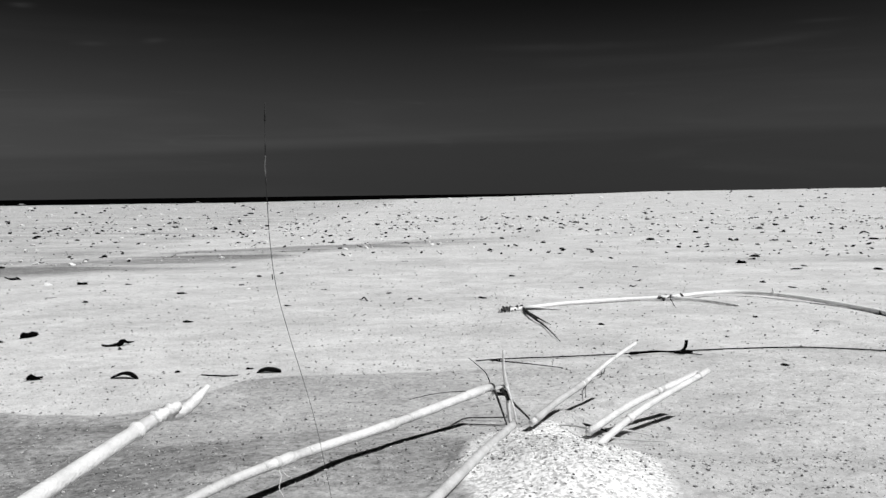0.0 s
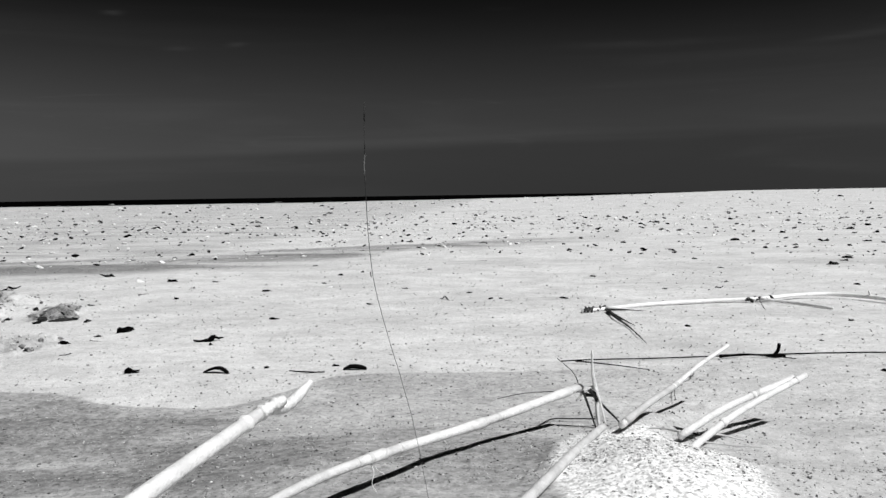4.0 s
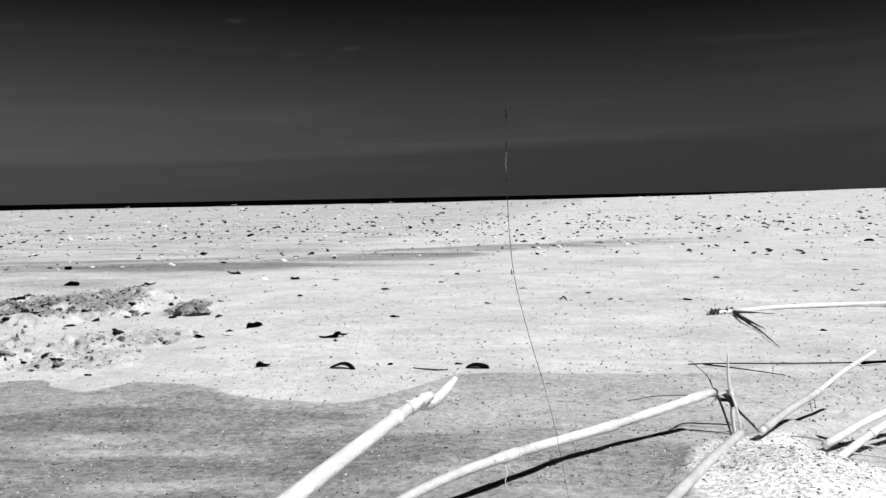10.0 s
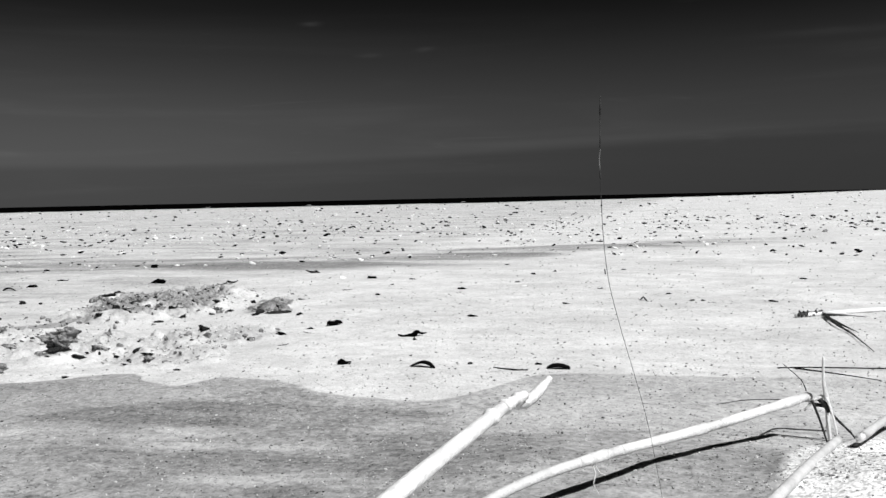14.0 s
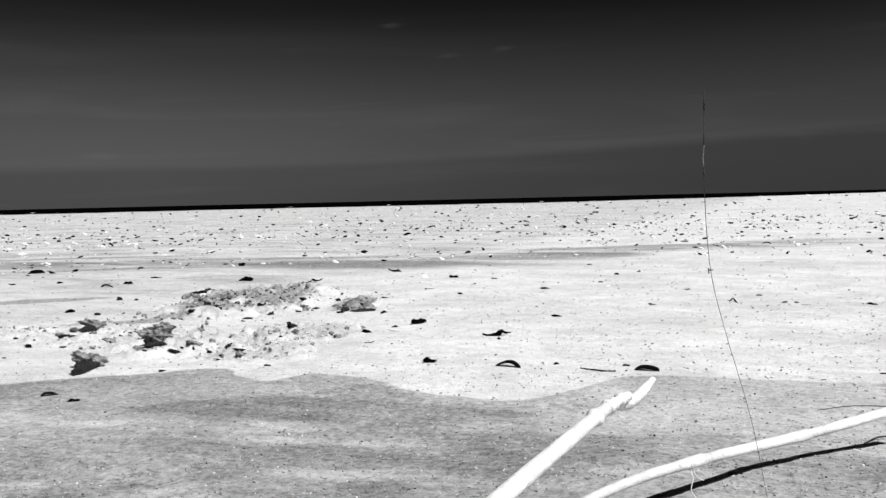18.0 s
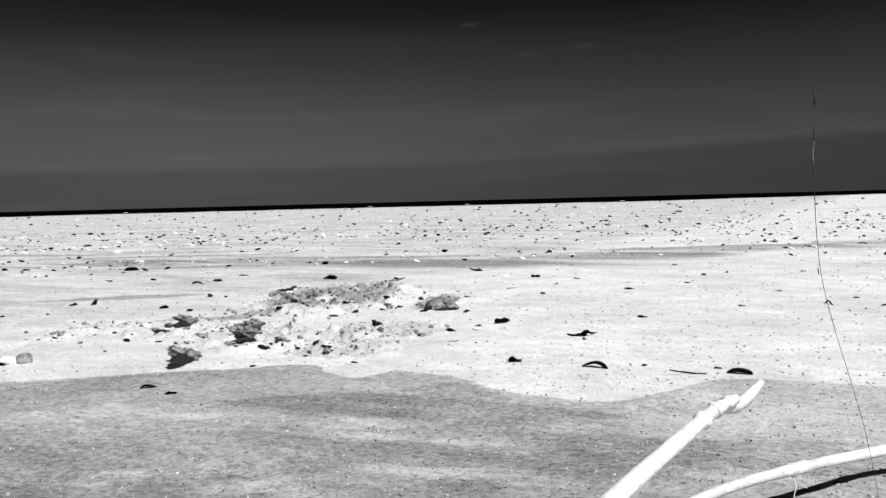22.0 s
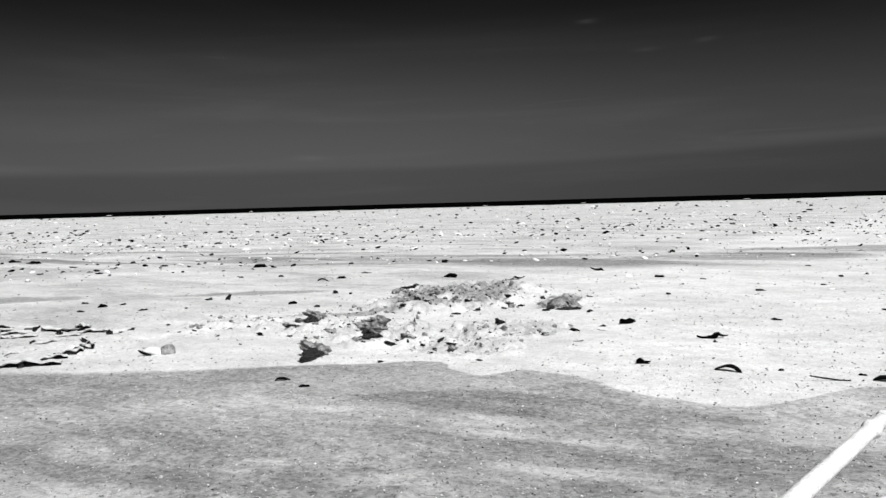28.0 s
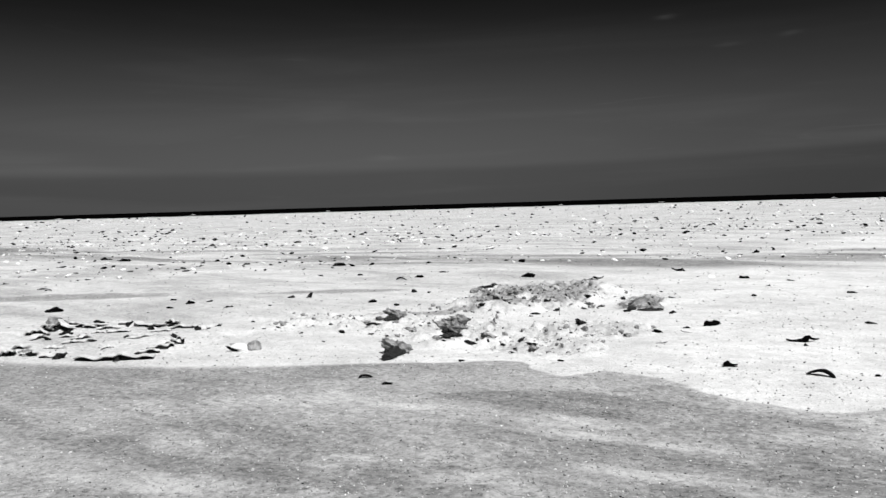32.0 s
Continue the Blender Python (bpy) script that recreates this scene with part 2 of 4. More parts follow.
def sand(N, pos, bsdf):
    x, y, z = N.split(pos)
    ragged = N.maths("MULTIPLY", N.maths("SUBTRACT", N.noise(pos, 22, 4, 0.6), 0.5), 0.018)
    wide = N.maths("MULTIPLY", N.maths("SUBTRACT", N.noise(pos, 0.7, 4, 0.6), 0.5), N.step(N.maths("ABSOLUTE", N.maths("ADD", x, 0.5)), 1.5, 3.2, 0.0, 2.4))
    yy = N.maths("ADD", N.maths("ADD", y, ragged), wide)
    soft = N.step(x, -1.15, -1.5, 0.012, 0.07)
    damp = N.step(N.maths("SUBTRACT", over_x(N, x, EDGE), yy), 0.0, soft)
    lap = N.step(N.maths("SUBTRACT", over_x(N, x, LAP), yy), -0.005, 0.04)
    # the damp fades away to the right, where the sand only lies in patches
    fade = N.mix(N.step(N.maths("ADD", x, N.maths("MULTIPLY", N.maths("SUBTRACT", N.noise(pos, 3.0, 4, 0.6), 0.5), 0.5)), 0.0, 0.28), N.step(x, -0.38, -0.2, 1.0, 0.78), 0.26)
    streak = N.noise(N.mapped(pos, (1.6, 9.0, 1), -14), 1.0, 5, 0.6, 0.9)
    blotch = N.noise(pos, 5.5, 4, 0.6)
    dry_near = N.step(N.maths("ADD", N.maths("MULTIPLY", streak, 0.7), N.maths("MULTIPLY", blotch, 0.3)), 0.4, 0.62)
    wet = N.maths("MULTIPLY", N.maths("MULTIPLY", damp, fade), N.mix(lap, N.step(x, -1.4, -0.8, 0.82, N.step(x, -0.5, -0.3, 0.59, 0.5)), N.mix(dry_near, 0.95, 0.62)))
    cloudy = N.maths("ADD", ragged, N.maths("MULTIPLY", N.maths("SUBTRACT", N.noise(N.mapped(pos, (7, 16, 8), -25), 1.0, 4, 0.65), 0.5), 0.09))
    more, less = spots(N, pos, cloudy, DAMPER, 0.2, 1.7, 28.0), N.maths("MULTIPLY", spots(N, pos, cloudy, DRY, 0.2, 1.6, 28.0), N.step(N.noise(N.mapped(pos, (9, 24, 9), -32), 1.0, 4, 0.65, 0.4), 0.36, 0.58, 0.25, 1.1))
    wet = N.maths("MULTIPLY", wet, N.maths("SUBTRACT", N.maths("ADD", 1.0, N.maths("MULTIPLY", more, 0.1)), N.maths("MULTIPLY", less, 0.42)))
    # far streaks of damp sand lying along the shore
    band = N.noise(N.mapped(pos, (0.16, 0.95, 1), -27), 1.0, 4, 0.55, 0.7)
    far = N.step(N.maths("POWER", N.maths("ADD", N.maths("MULTIPLY", x, x), N.maths("MULTIPLY", y, y)), 0.5), 2.6, 3.8)
    along = N.maths("DIVIDE", N.maths("ADD", x, 4.5), 6.0, clamp=True)
    mid = N.maths("MULTIPLY", N.curve(along, [((a + 4.5) / 6.0, b / 8.0) for a, b in STREAK]), 8.0)
    gap = N.maths("ABSOLUTE", N.maths("SUBTRACT", N.maths("ADD", y, N.maths("MULTIPLY", N.maths("SUBTRACT", band, 0.5), 1.0)), mid))
    ends = N.step(x, 0.9, -0.6)
    main = N.maths("MULTIPLY", N.maths("MULTIPLY", N.step(gap, 0.62, 0.12), ends), N.step(N.noise(N.mapped(pos, (0.4, 2.4, 1), -27), 1.0, 4, 0.6, 0.6), 0.36, 0.58, 0.12, 1.15))
    wet_far = N.maths("MULTIPLY", N.maths("MAXIMUM", main, N.step(band, 0.6, 0.72, 0.0, 0.4)), N.maths("MULTIPLY", far, 0.84))
    side = N.maths("MULTIPLY", N.step(x, -1.35, -2.1), N.step(N.noise(N.mapped(pos, (1.0, 3.0, 1), -35), 1.0, 4, 0.6, 0.8), 0.4, 0.66, 0.12, 0.5))
    wet_far = N.maths("MAXIMUM", N.maths("MAXIMUM", wet_far, side), N.maths("MULTIPLY", spots(N, pos, cloudy, FAR_DAMP, 0.3, 1.4, 20.0), 0.72))
    # the heap of dry coarse sand
    hx = N.maths("DIVIDE", N.maths("SUBTRACT", x, 0.115), 0.102)
    hy = N.maths("DIVIDE", N.maths("SUBTRACT", y, 0.83), 0.215)
    heap = N.step(N.maths("ADD", N.maths("ADD", N.maths("MULTIPLY", hx, hx), N.maths("MULTIPLY", hy, hy)), N.maths("MULTIPLY", ragged, 22.0)), 1.15, 0.75)
    wet = N.maths("MULTIPLY", N.maths("MAXIMUM", wet, wet_far), N.maths("SUBTRACT", 1.0, heap))
    # freshly turned damp sand where it was trodden
    turned = spots(N, pos, ragged, [(cx, cy, rx * 1.05, ry * 1.05, turn) for cx, cy, rx, ry, turn in SCUFFS[:2]], 0.4, 1.0, 45.0)
    lightly = spots(N, pos, ragged, [(cx, cy, rx * 1.05, ry * 1.05, turn) for cx, cy, rx, ry, turn in SCUFFS[2:]], 0.4, 1.0, 45.0)
    clotted = N.step(N.noise(N.mapped(pos, (16, 22, 16), 30), 1.0, 5, 0.72, 0.6), 0.32, 0.5)
    wet = N.maths("MAXIMUM", wet, N.maths("MULTIPLY", N.maths("MULTIPLY", turned, clotted), 0.85))
    wet = N.maths("MAXIMUM", wet, N.maths("MULTIPLY", N.maths("MULTIPLY", lightly, clotted), 0.24))
    tone = N.mix(wet, 0.575, 0.225)
    tone = N.mix(heap, tone, N.step(N.noise(pos, 230, 2, 0.5), 0.38, 0.56, 0.5, 0.86))
    mottled = N.maths("MULTIPLY", N.step(N.noise(pos, 38, 5, 0.65), 0.25, 0.8, N.mix(wet, 0.9, 0.8), N.mix(wet, 1.08, 1.16)), N.step(N.noise(N.mapped(pos, (105, 95, 100)), 1.0, 4, 0.7), 0.3, 0.7, N.mix(wet, 0.93, 0.62), N.mix(wet, 1.05, 1.26)))
    flecks = N.noise(N.mapped(pos, (7, 11, 8), -20), 1.0, 5, 0.7)
    mottled = N.maths("MULTIPLY", mottled, N.step(flecks, 0.32, 0.66, N.mix(wet, 0.9, 0.84), N.mix(wet, 1.08, 1.12)))
    patches = N.step(N.noise(pos, 2.3, 5, 0.6), 0.3, 0.75, 0.87, 1.08)
    patches = N.maths("MULTIPLY", patches, N.step(N.noise(N.mapped(pos, (2.2, 4.5, 3), -30), 1.0, 5, 0.65, 0.5), 0.33, 0.6, N.mix(far, 0.94, 0.95), 1.03))
    patches = N.maths("MULTIPLY", patches, N.step(N.noise(N.mapped(pos, (55, 85, 60), -20), 1.0, 3, 0.6), 0.33, 0.44, N.mix(wet, 0.92, 0.6), 1.02))
    grain_a, grain_b = N.noise(pos, 190, 2, 0.6), N.noise(pos, 420, 2, 0.6)
    dark = N.step(grain_a, 0.3, 0.43, N.mix(heap, N.mix(wet, 0.65, 0.5), 0.82), 1.0)
    pale = N.step(grain_b, 0.58, 0.7, 1.0, 1.4)
    tone = N.maths("MULTIPLY", N.maths("MULTIPLY", tone, N.maths("MULTIPLY", mottled, patches)), N.maths("MULTIPLY", dark, pale), clamp=True)
    height = N.maths("ADD", N.maths("MULTIPLY", grain_b, 0.25), N.maths("ADD", N.maths("MULTIPLY", grain_a, 0.35), N.maths("MULTIPLY", N.noise(pos, 45, 4, 0.6), 0.8)))
    return tone, height, 0.0006


def cane(lo, hi):
    def build(N, pos, bsdf):
        grain = N.noise(N.mapped(pos, (60, 60, 60)), 1.0, 4, 0.6)
        spot = N.noise(pos, 35, 4, 0.65)
        tone = N.maths("MULTIPLY", N.step(grain, 0.3, 0.7, lo, hi), N.step(spot, 0.26, 0.42, 0.78, 1.0))
        return tone, N.noise(pos, 300, 3), 0.0012
    return build


def scrap(lo, hi, depth=0.003, scale=70.0):
    def build(N, pos, bsdf):
        tone = N.step(N.noise(pos, scale, 5, 0.65), 0.32, 0.68, lo, hi)
        return tone, N.noise(pos, scale * 2.2, 4, 0.6), depth
    return build


def water(N, pos, bsdf):
    return N.step(N.noise(N.mapped(pos, (0.05, 0.3, 1)), 1.0, 3), 0.3, 0.7, 0.0004, 0.0014), N.noise(N.mapped(pos, (0.3, 1.0, 1)), 1.0, 4), 0.3


SAND = material("dry_and_damp_sand", sand, 1.0, 0.0)
CLOD = material("clod_sand", scrap(0.09, 0.34, 0.006, 60.0), 0.95, 0.1)
# damp sand darkened to carry the shade under overhanging clods
UNDERCUT_SHADE = material("undercut_shade_sand", scrap(0.015, 0.12, 0.006, 90.0), 0.95, 0.02)
CRUMB = material("crumb_sand", scrap(0.09, 0.52, 0.004, 40.0), 0.95, 0.1)
CRUST = material("sand_crust", scrap(0.48, 0.64, 0.003), 0.95, 0.1)
# near-black damp sand: the shade of gaps and pits is put into this colour
DAMP_SHADE = material("damp_sand_shade", scrap(0.003, 0.035, 0.006, 160.0), 0.95, 0.02)
CANE = material("bleached_cane", cane(0.64, 0.79), 0.5, 0.35)
WHITE_CANE = material("white_cane", cane(0.82, 0.92), 0.5, 0.35)
DULL = material("dull_cane", cane(0.52, 0.66), 0.6, 0.3)
DUSTY = material("dusty_cane", cane(0.42, 0.56), 0.8, 0.2)
HUSK = material("dark_husk", scrap(0.012, 0.06, 0.002), 0.8, 0.2)
SHEATH_GREY = material("grey_leaf_sheath", scrap(0.12, 0.2, 0.0006), 0.9, 0.05)
STALK = material("grass_stalk", scrap(0.03, 0.06, 0.0006), 0.9, 0.05)
WRACK = material("dark_wrack", scrap(0.001, 0.006), 0.95, 0.01)
MUSSEL = material("mussel_shell", scrap(0.001, 0.007, 0.001), 0.7, 0.04)
PALE = material("pale_shell", scrap(0.6, 0.88, 0.001), 0.6, 0.3)
WATER = material("sea_water", water, 0.6, 0.0)
FOAM = material("foam", scrap(0.6, 0.8), 0.9, 0.1)


# ---- shape of the beach ----
def vnoise(x, y, seed=0):
    """Smooth value noise, 0 to 1, on arrays."""
    x, y = np.asarray(x, float), np.asarray(y, float)
    ix, iy = np.floor(x), np.floor(y)
    fx, fy = x - ix, y - iy
    fx, fy = fx * fx * (3 - 2 * fx), fy * fy * (3 - 2 * fy)

    def h(a, b):
        v = np.sin(a * 127.1 + b * 311.7 + seed * 74.7) * 43758.5453
        return v - np.floor(v)
    return (h(ix, iy) * (1 - fx) + h(ix + 1, iy) * fx) * (1 - fy) + (h(ix, iy + 1) * (1 - fx) + h(ix + 1, iy + 1) * fx) * fy


def fbm(x, y, seed=0, octaves=4):
    s, a, t = 0.0, 1.0, 0.0
    for k in range(octaves):
        s, t = s + a * vnoise(x * 2 ** k, y * 2 ** k, seed + k), t + a
        a *= 0.5
    return s / t


def smooth(v, lo, hi):
    u = np.clip((v - lo) / (hi - lo), 0, 1)
    return u * u * (3 - 2 * u)


def blob(x, y, cx, cy, rx, ry, turn):
    """1 at the middle, 0 at the rim of a turned ellipse and outside."""
    c, s = math.cos(radians(turn)), math.sin(radians(turn))
    u, v = ((x - cx) * c + (y - cy) * s) / rx, (-(x - cx) * s + (y - cy) * c) / ry
    return np.clip(1 - np.sqrt(u * u + v * v), 0, 1)


CREST = [(-180, 0.0), (-70, 0.1), (-56, 0.07), (-40, 0.05), (-14, 0.03), (-3, 0.1), (4, 0.16), (10, 0.25), (14, 0.31), (27, 0.345), (60, 0.5), (180, 0.0)]


def ground_z(x, y):
    x, y = np.asarray(x, float), np.asarray(y, float)
    r = np.hypot(x, y)
    az = np.degrees(np.arctan2(x, y))
    z = 0.012 * (fbm(x * 1.7, y * 1.7, 3) - 0.5) + 0.005 * (fbm(x * 9, y * 9, 5) - 0.5) * smooth(r, 8, 3)
    z = z + 0.03 * (fbm(x * 0.5, y * 0.5, 9) - 0.5) * smooth(r, 3, 8)
    # slight rise towards the camera and the heap of coarse sand
    z = z + 0.022 * smooth(y, 0.98 + 0.2 * smooth(x, 0.14, 0.02), 0.81) * smooth(x, -0.5, -0.2)
    hu, hv = (x - 0.12) / 0.06, (y - 0.845) / 0.12
    heap = np.exp(-0.5 * (hu * hu + hv * hv))
    ru, rv = (x - 0.148) * 0.48 + (y - 1.075) * 0.88, (x - 0.148) * 0.88 - (y - 1.075) * 0.48
    z = z + 0.019 * np.exp(-0.5 * ((ru / 0.055) ** 2 + (rv / 0.02) ** 2)) * (0.8 + 0.4 * fbm(x * 60, y * 60, 13))
    z = z - 0.009 * np.exp(-((x - 0.32) ** 2 + (y - 1.15) ** 2) / 0.04)
    z = z + heap * (0.03 + 0.008 * (fbm(x * 40, y * 40, 11) - 0.5))
    # trodden sand
    for k, (cx, cy, rx, ry, turn) in enumerate(SCUFFS):
        b = smooth(blob(x, y, cx, cy, rx * 1.25, ry * 1.25, turn) + 0.25 * (fbm(x * 8, y * 8, 20 + k) - 0.5), 0.02, 0.3)
        n, fine = fbm(x * 19, y * 19, 30 + k, 4), fbm(x * 48, y * 48, 60 + k, 3)
        lift, rough = (0.012, 1.0) if k == 0 else (0.004, 0.62)
        z = z + b * (lift * smooth(n, 0.2, 0.6) - 0.003 + rough * (0.009 * smooth(n, 0.47, 0.56) + 0.006 * smooth(n, 0.6, 0.66) + 0.007 * smooth(fine, 0.51, 0.58)))
    # footprint with broken crust
    b = blob(x, y, -2.06, 0.96, 0.42, 0.24, 32)
    inside = smooth(b + 0.12 * (fbm(x * 7, y * 7, 41) - 0.5), 0.06, 0.1)
    plates = fbm(x * 9 + 0.5 * y, y * 14, 44, 3)
    z = z + inside * (-0.004 + 0.006 * smooth(plates, 0.44, 0.6) + 0.005 * (fbm(x * 30, y * 30, 47) - 0.5))
    # the beach rises a little, then falls to the sea; to the right it goes on as low dunes
    top = np.interp(az, [a for a, _ in CREST], [b for _, b in CREST])
    z = z + top * smooth(r, 6, 40)
    shore = smooth(az, 9, 16) * smooth(az, 150, 120)
    z = z - (0.8 + top) * smooth(r, 42, 60) * (1 - shore) + 0.2 * smooth(r, 60, 400) * shore
    return z


def gz(x, y):
    return float(ground_z(x, y))


def mesh_object(name, verts, faces, mat, smooth_faces=True):
    me = bpy.data.meshes.new(name)
    me.from_pydata(verts, [], faces)
    me.materials.append(mat)
    if smooth_faces:
        me.polygons.foreach_set("use_smooth", [True] * len(me.polygons))
    me.update()
    return new(name, me)


def polar_ground():
    """One sheet from under the camera to beyond the shore, finest where things stand."""
    az = np.concatenate([np.linspace(-180, -80, 34)[:-1], np.linspace(-80, 34, 951), np.linspace(34, 180, 50)[1:-1]])
    rr = [0.0004, 0.05, 0.1, 0.2, 0.35, 0.5, 0.6]
    while rr[-1] < 1200:
        r = rr[-1]
        rr.append(r * (1.0045 if r < 3.2 else 1.01 if r < 10 else 1.022 if r < 70 else 1.2))
    rr = np.array(rr)
    R, A = np.meshgrid(rr, np.radians(az), indexing="ij")
    X, Y = R * np.sin(A), R * np.cos(A)
    Z = ground_z(X, Y)
    nr, na = R.shape
    me = bpy.data.meshes.new("ground")
    me.vertices.add(nr * na)
    me.vertices.foreach_set("co", np.stack([X, Y, Z], -1).ravel())
    i = np.arange(nr - 1)[:, None] * na
    j = np.arange(na)[None, :]
    k = (j + 1) % na
    quads = np.stack([i + j, i + na + j, i + na + k, i + k], -1).reshape(-1, 4)[:, ::-1]
    me.loops.add(quads.size)
    me.loops.foreach_set("vertex_index", quads.ravel().astype(np.int32))
    me.polygons.add(len(quads))
    me.polygons.foreach_set("loop_start", np.arange(0, quads.size, 4, dtype=np.int32))
    me.polygons.foreach_set("use_smooth", np.ones(len(quads), bool))
    me.materials.append(SAND)
    me.update(calc_edges=True)
    me.validate()
    return tagged(new("ground", me), "flat pale beach sand with damp grey patches and trodden spots", "beach", kind="structure")


polar_ground()


def sea():
    a = np.radians(np.linspace(-180, 180, 73)[:-1])
    verts, faces = [], []
    for r in (38, 80, 300, 1200, 4800):
        verts += [(r * math.sin(t), r * math.cos(t), -0.45) for t in a]
    n = len(a)
    for i in range(4):
        faces += [(i * n + j, i * n + (j + 1) % n, (i + 1) * n + (j + 1) % n, (i + 1) * n + j) for j in range(n)]
    tagged(mesh_object("sea", verts, [f[::-1] for f in faces], WATER), "dark calm sea reaching the horizon", "sea", kind="structure")


sea()


# ---- helpers for things ----
def part(name, bm, mat, parent=None, label=""):
    me = bpy.data.meshes.new(name)
    bm.to_mesh(me)
    bm.free()
    me.materials.append(mat)
    me.polygons.foreach_set("use_smooth", [True] * len(me.polygons))
    ob = new(name, me)
    if parent is not None:
        ob.parent = parent
    return tagged(ob, label)


def holder(name, place, label, category, group=""):
    ob = new(name)
    ob.location = place
    ob.empty_display_size = 0.02
    return tagged(ob, label, category, group)


def spline(pts, n):
    """Catmull-Rom through pts, n steps a span."""
    p = [Vector(q) for q in pts]
    p = [p[0] * 2 - p[1]] + p + [p[-1] * 2 - p[-2]]
    out = []
    for i in range(1, len(p) - 2):
        a, b, c, d = p[i - 1:i + 3]
        for k in range(n):
            t = k / n
            out.append(0.5 * ((2 * b) + (c - a) * t + (2 * a - 5 * b + 4 * c - d) * t * t + (3 * b - a - 3 * c + d) * t ** 3))
    out.append(p[-2])
    return out


def tube(pts, radius, sides=10, wobble=0.05, flat=1.0, seed=0):
    """A capped tube along pts; radius(u) with u from 0 to 1 along it."""
    bm = bmesh.new()
    rnd = random.Random(seed)
    rings, m = [], len(pts)
    side = None
    for i, c in enumerate(pts):
        d = (pts[min(i + 1, m - 1)] - pts[max(i - 1, 0)]).normalized()
        side = d.orthogonal().normalized() if side is None else (side - d * side.dot(d)).normalized()
        up = d.cross(side)
        r = radius(i / max(m - 1, 1)) * (1 + wobble * (rnd.random() - 0.5))
        rings.append([bm.verts.new(c + (side * math.cos(a) + up * math.sin(a) * flat) * r) for a in (2 * math.pi * k / sides for k in range(sides))])
    for a, b in zip(rings, rings[1:]):
        for k in range(sides):
            bm.faces.new((a[k], a[(k + 1) % sides], b[(k + 1) % sides], b[k]))
    bm.faces.new(rings[0][::-1]), bm.faces.new(rings[-1])
    return bm


def local(pts, place):
    return [Vector(p) - Vector(place) for p in pts]


# ---- canes and stems ----
def cane_thing(name, label, pts, r0, r1, nodes=(), mat=None, steps=8, group="canes on the sand", sheaths=(), seed=1, sheath_mat=None):
    """A dry cane along pts, with swollen joints at nodes and loose sheath collars at sheaths (both 0 to 1 along it)."""
    mat = mat or CANE
    top = holder(name, pts[0], label, "cane", group)
    line = spline(local(pts, pts[0]), steps)
    m = len(line) - 1

    def rad(u):
        return r0 + (r1 - r0) * u
    part("culm", tube(line, rad, 14, 0.012, seed=seed), mat, top)
    for k, u in enumerate(nodes):
        i = max(1, min(m - 1, round(u * m)))
        c, d = line[i], (line[i + 1] - line[i - 1]).normalized()
        w = rad(u)
        ring = [c + d * (s * w * 1.1) for s in (-1.0, -0.6, -0.2, 0.2, 0.6, 1.0)]
        prof = (1.02, 1.12, 1.3, 1.22, 1.1, 1.02)
        part("node", tube(ring, lambda v, w=w: w * prof[min(5, round(v * 5))], 12, 0.08, seed=seed + k), mat, top)
    for k, (u, v) in enumerate(sheaths):
        a, b = round(u * m), max(round(v * m), round(u * m) + 2)
        span = line[a:b + 1]
        part("sheath", tube(span, lambda q, u=u, v=v: rad(u + (v - u) * q) * (1.07 + 0.14 * q * q), 12, 0.12, seed=seed + 20 + k), sheath_mat or mat, top, "papery split leaf sheath")
    return top


def thin_thing(name, label, category, lines, mat, group=""):
    """Thin stems or fibres: rows of (part name, points, radius at start, at end)."""
    place = lines[0][1][0]
    top = holder(name, place, label, category, group)
    for k, (pname, pts, a, b) in enumerate(lines):
        part(pname, tube(spline(local(pts, place), 7), lambda u, a=a, b=b: a + (b - a) * u, 7, 0.2, seed=k), mat, top)
    return top


# the near cane, rising from the sand behind the camera; its end is broken and split
near = cane_thing("leaning_cane", "thick bleached cane with a broken split end, jutting over the sand",
                  [(-0.3, -0.75, gz(-0.3, -0.75) - 0.02), (-0.24, -0.3, 0.1), (-0.196, 0.1, 0.163), (-0.18, 0.3, 0.172), (-0.168, 0.478, 0.173)], 0.0049, 0.004, (0.35, 0.68, 0.99), seed=3)
p0 = near.location
part("split_end", tube(spline(local([(-0.168, 0.476, 0.173), (-0.163, 0.486, 0.1755), (-0.1585, 0.494, 0.177)], p0), 5), lambda u: 0.0052 - 0.0012 * u, 10, 0.5, 0.8, seed=8), CANE, near, "frayed torn joint")
part("tip_splinter", tube(spline(local([(-0.164, 0.488, 0.1715), (-0.159, 0.499, 0.1715), (-0.1535, 0.508, 0.176), (-0.1475, 0.518, 0.183)], p0), 6), lambda u: 0.0012 + 0.0042 * math.sin(math.pi * min(1, 0.1 + 0.78 * u)), 8, 0.2, 0.7, seed=9), CANE, near, "pale curled splinter")

# the long bent cane lying just over the sand
bent = cane_thing("bent_cane", "long bleached bent cane lying over damp sand",
                  [(-0.42, 0.4, gz(-0.42, 0.4) - 0.004), (-0.3, 0.545, 0.02), (-0.22, 0.665, 0.05), (-0.155, 0.76, 0.057), (-0.057, 0.925, 0.047), (0.06, 1.071, 0.054)],
                  0.004, 0.005, (0.6, 0.805), DULL, seed=5, sheaths=((0.585, 0.62), (0.66, 0.8), (0.83, 0.98)), sheath_mat=CANE)
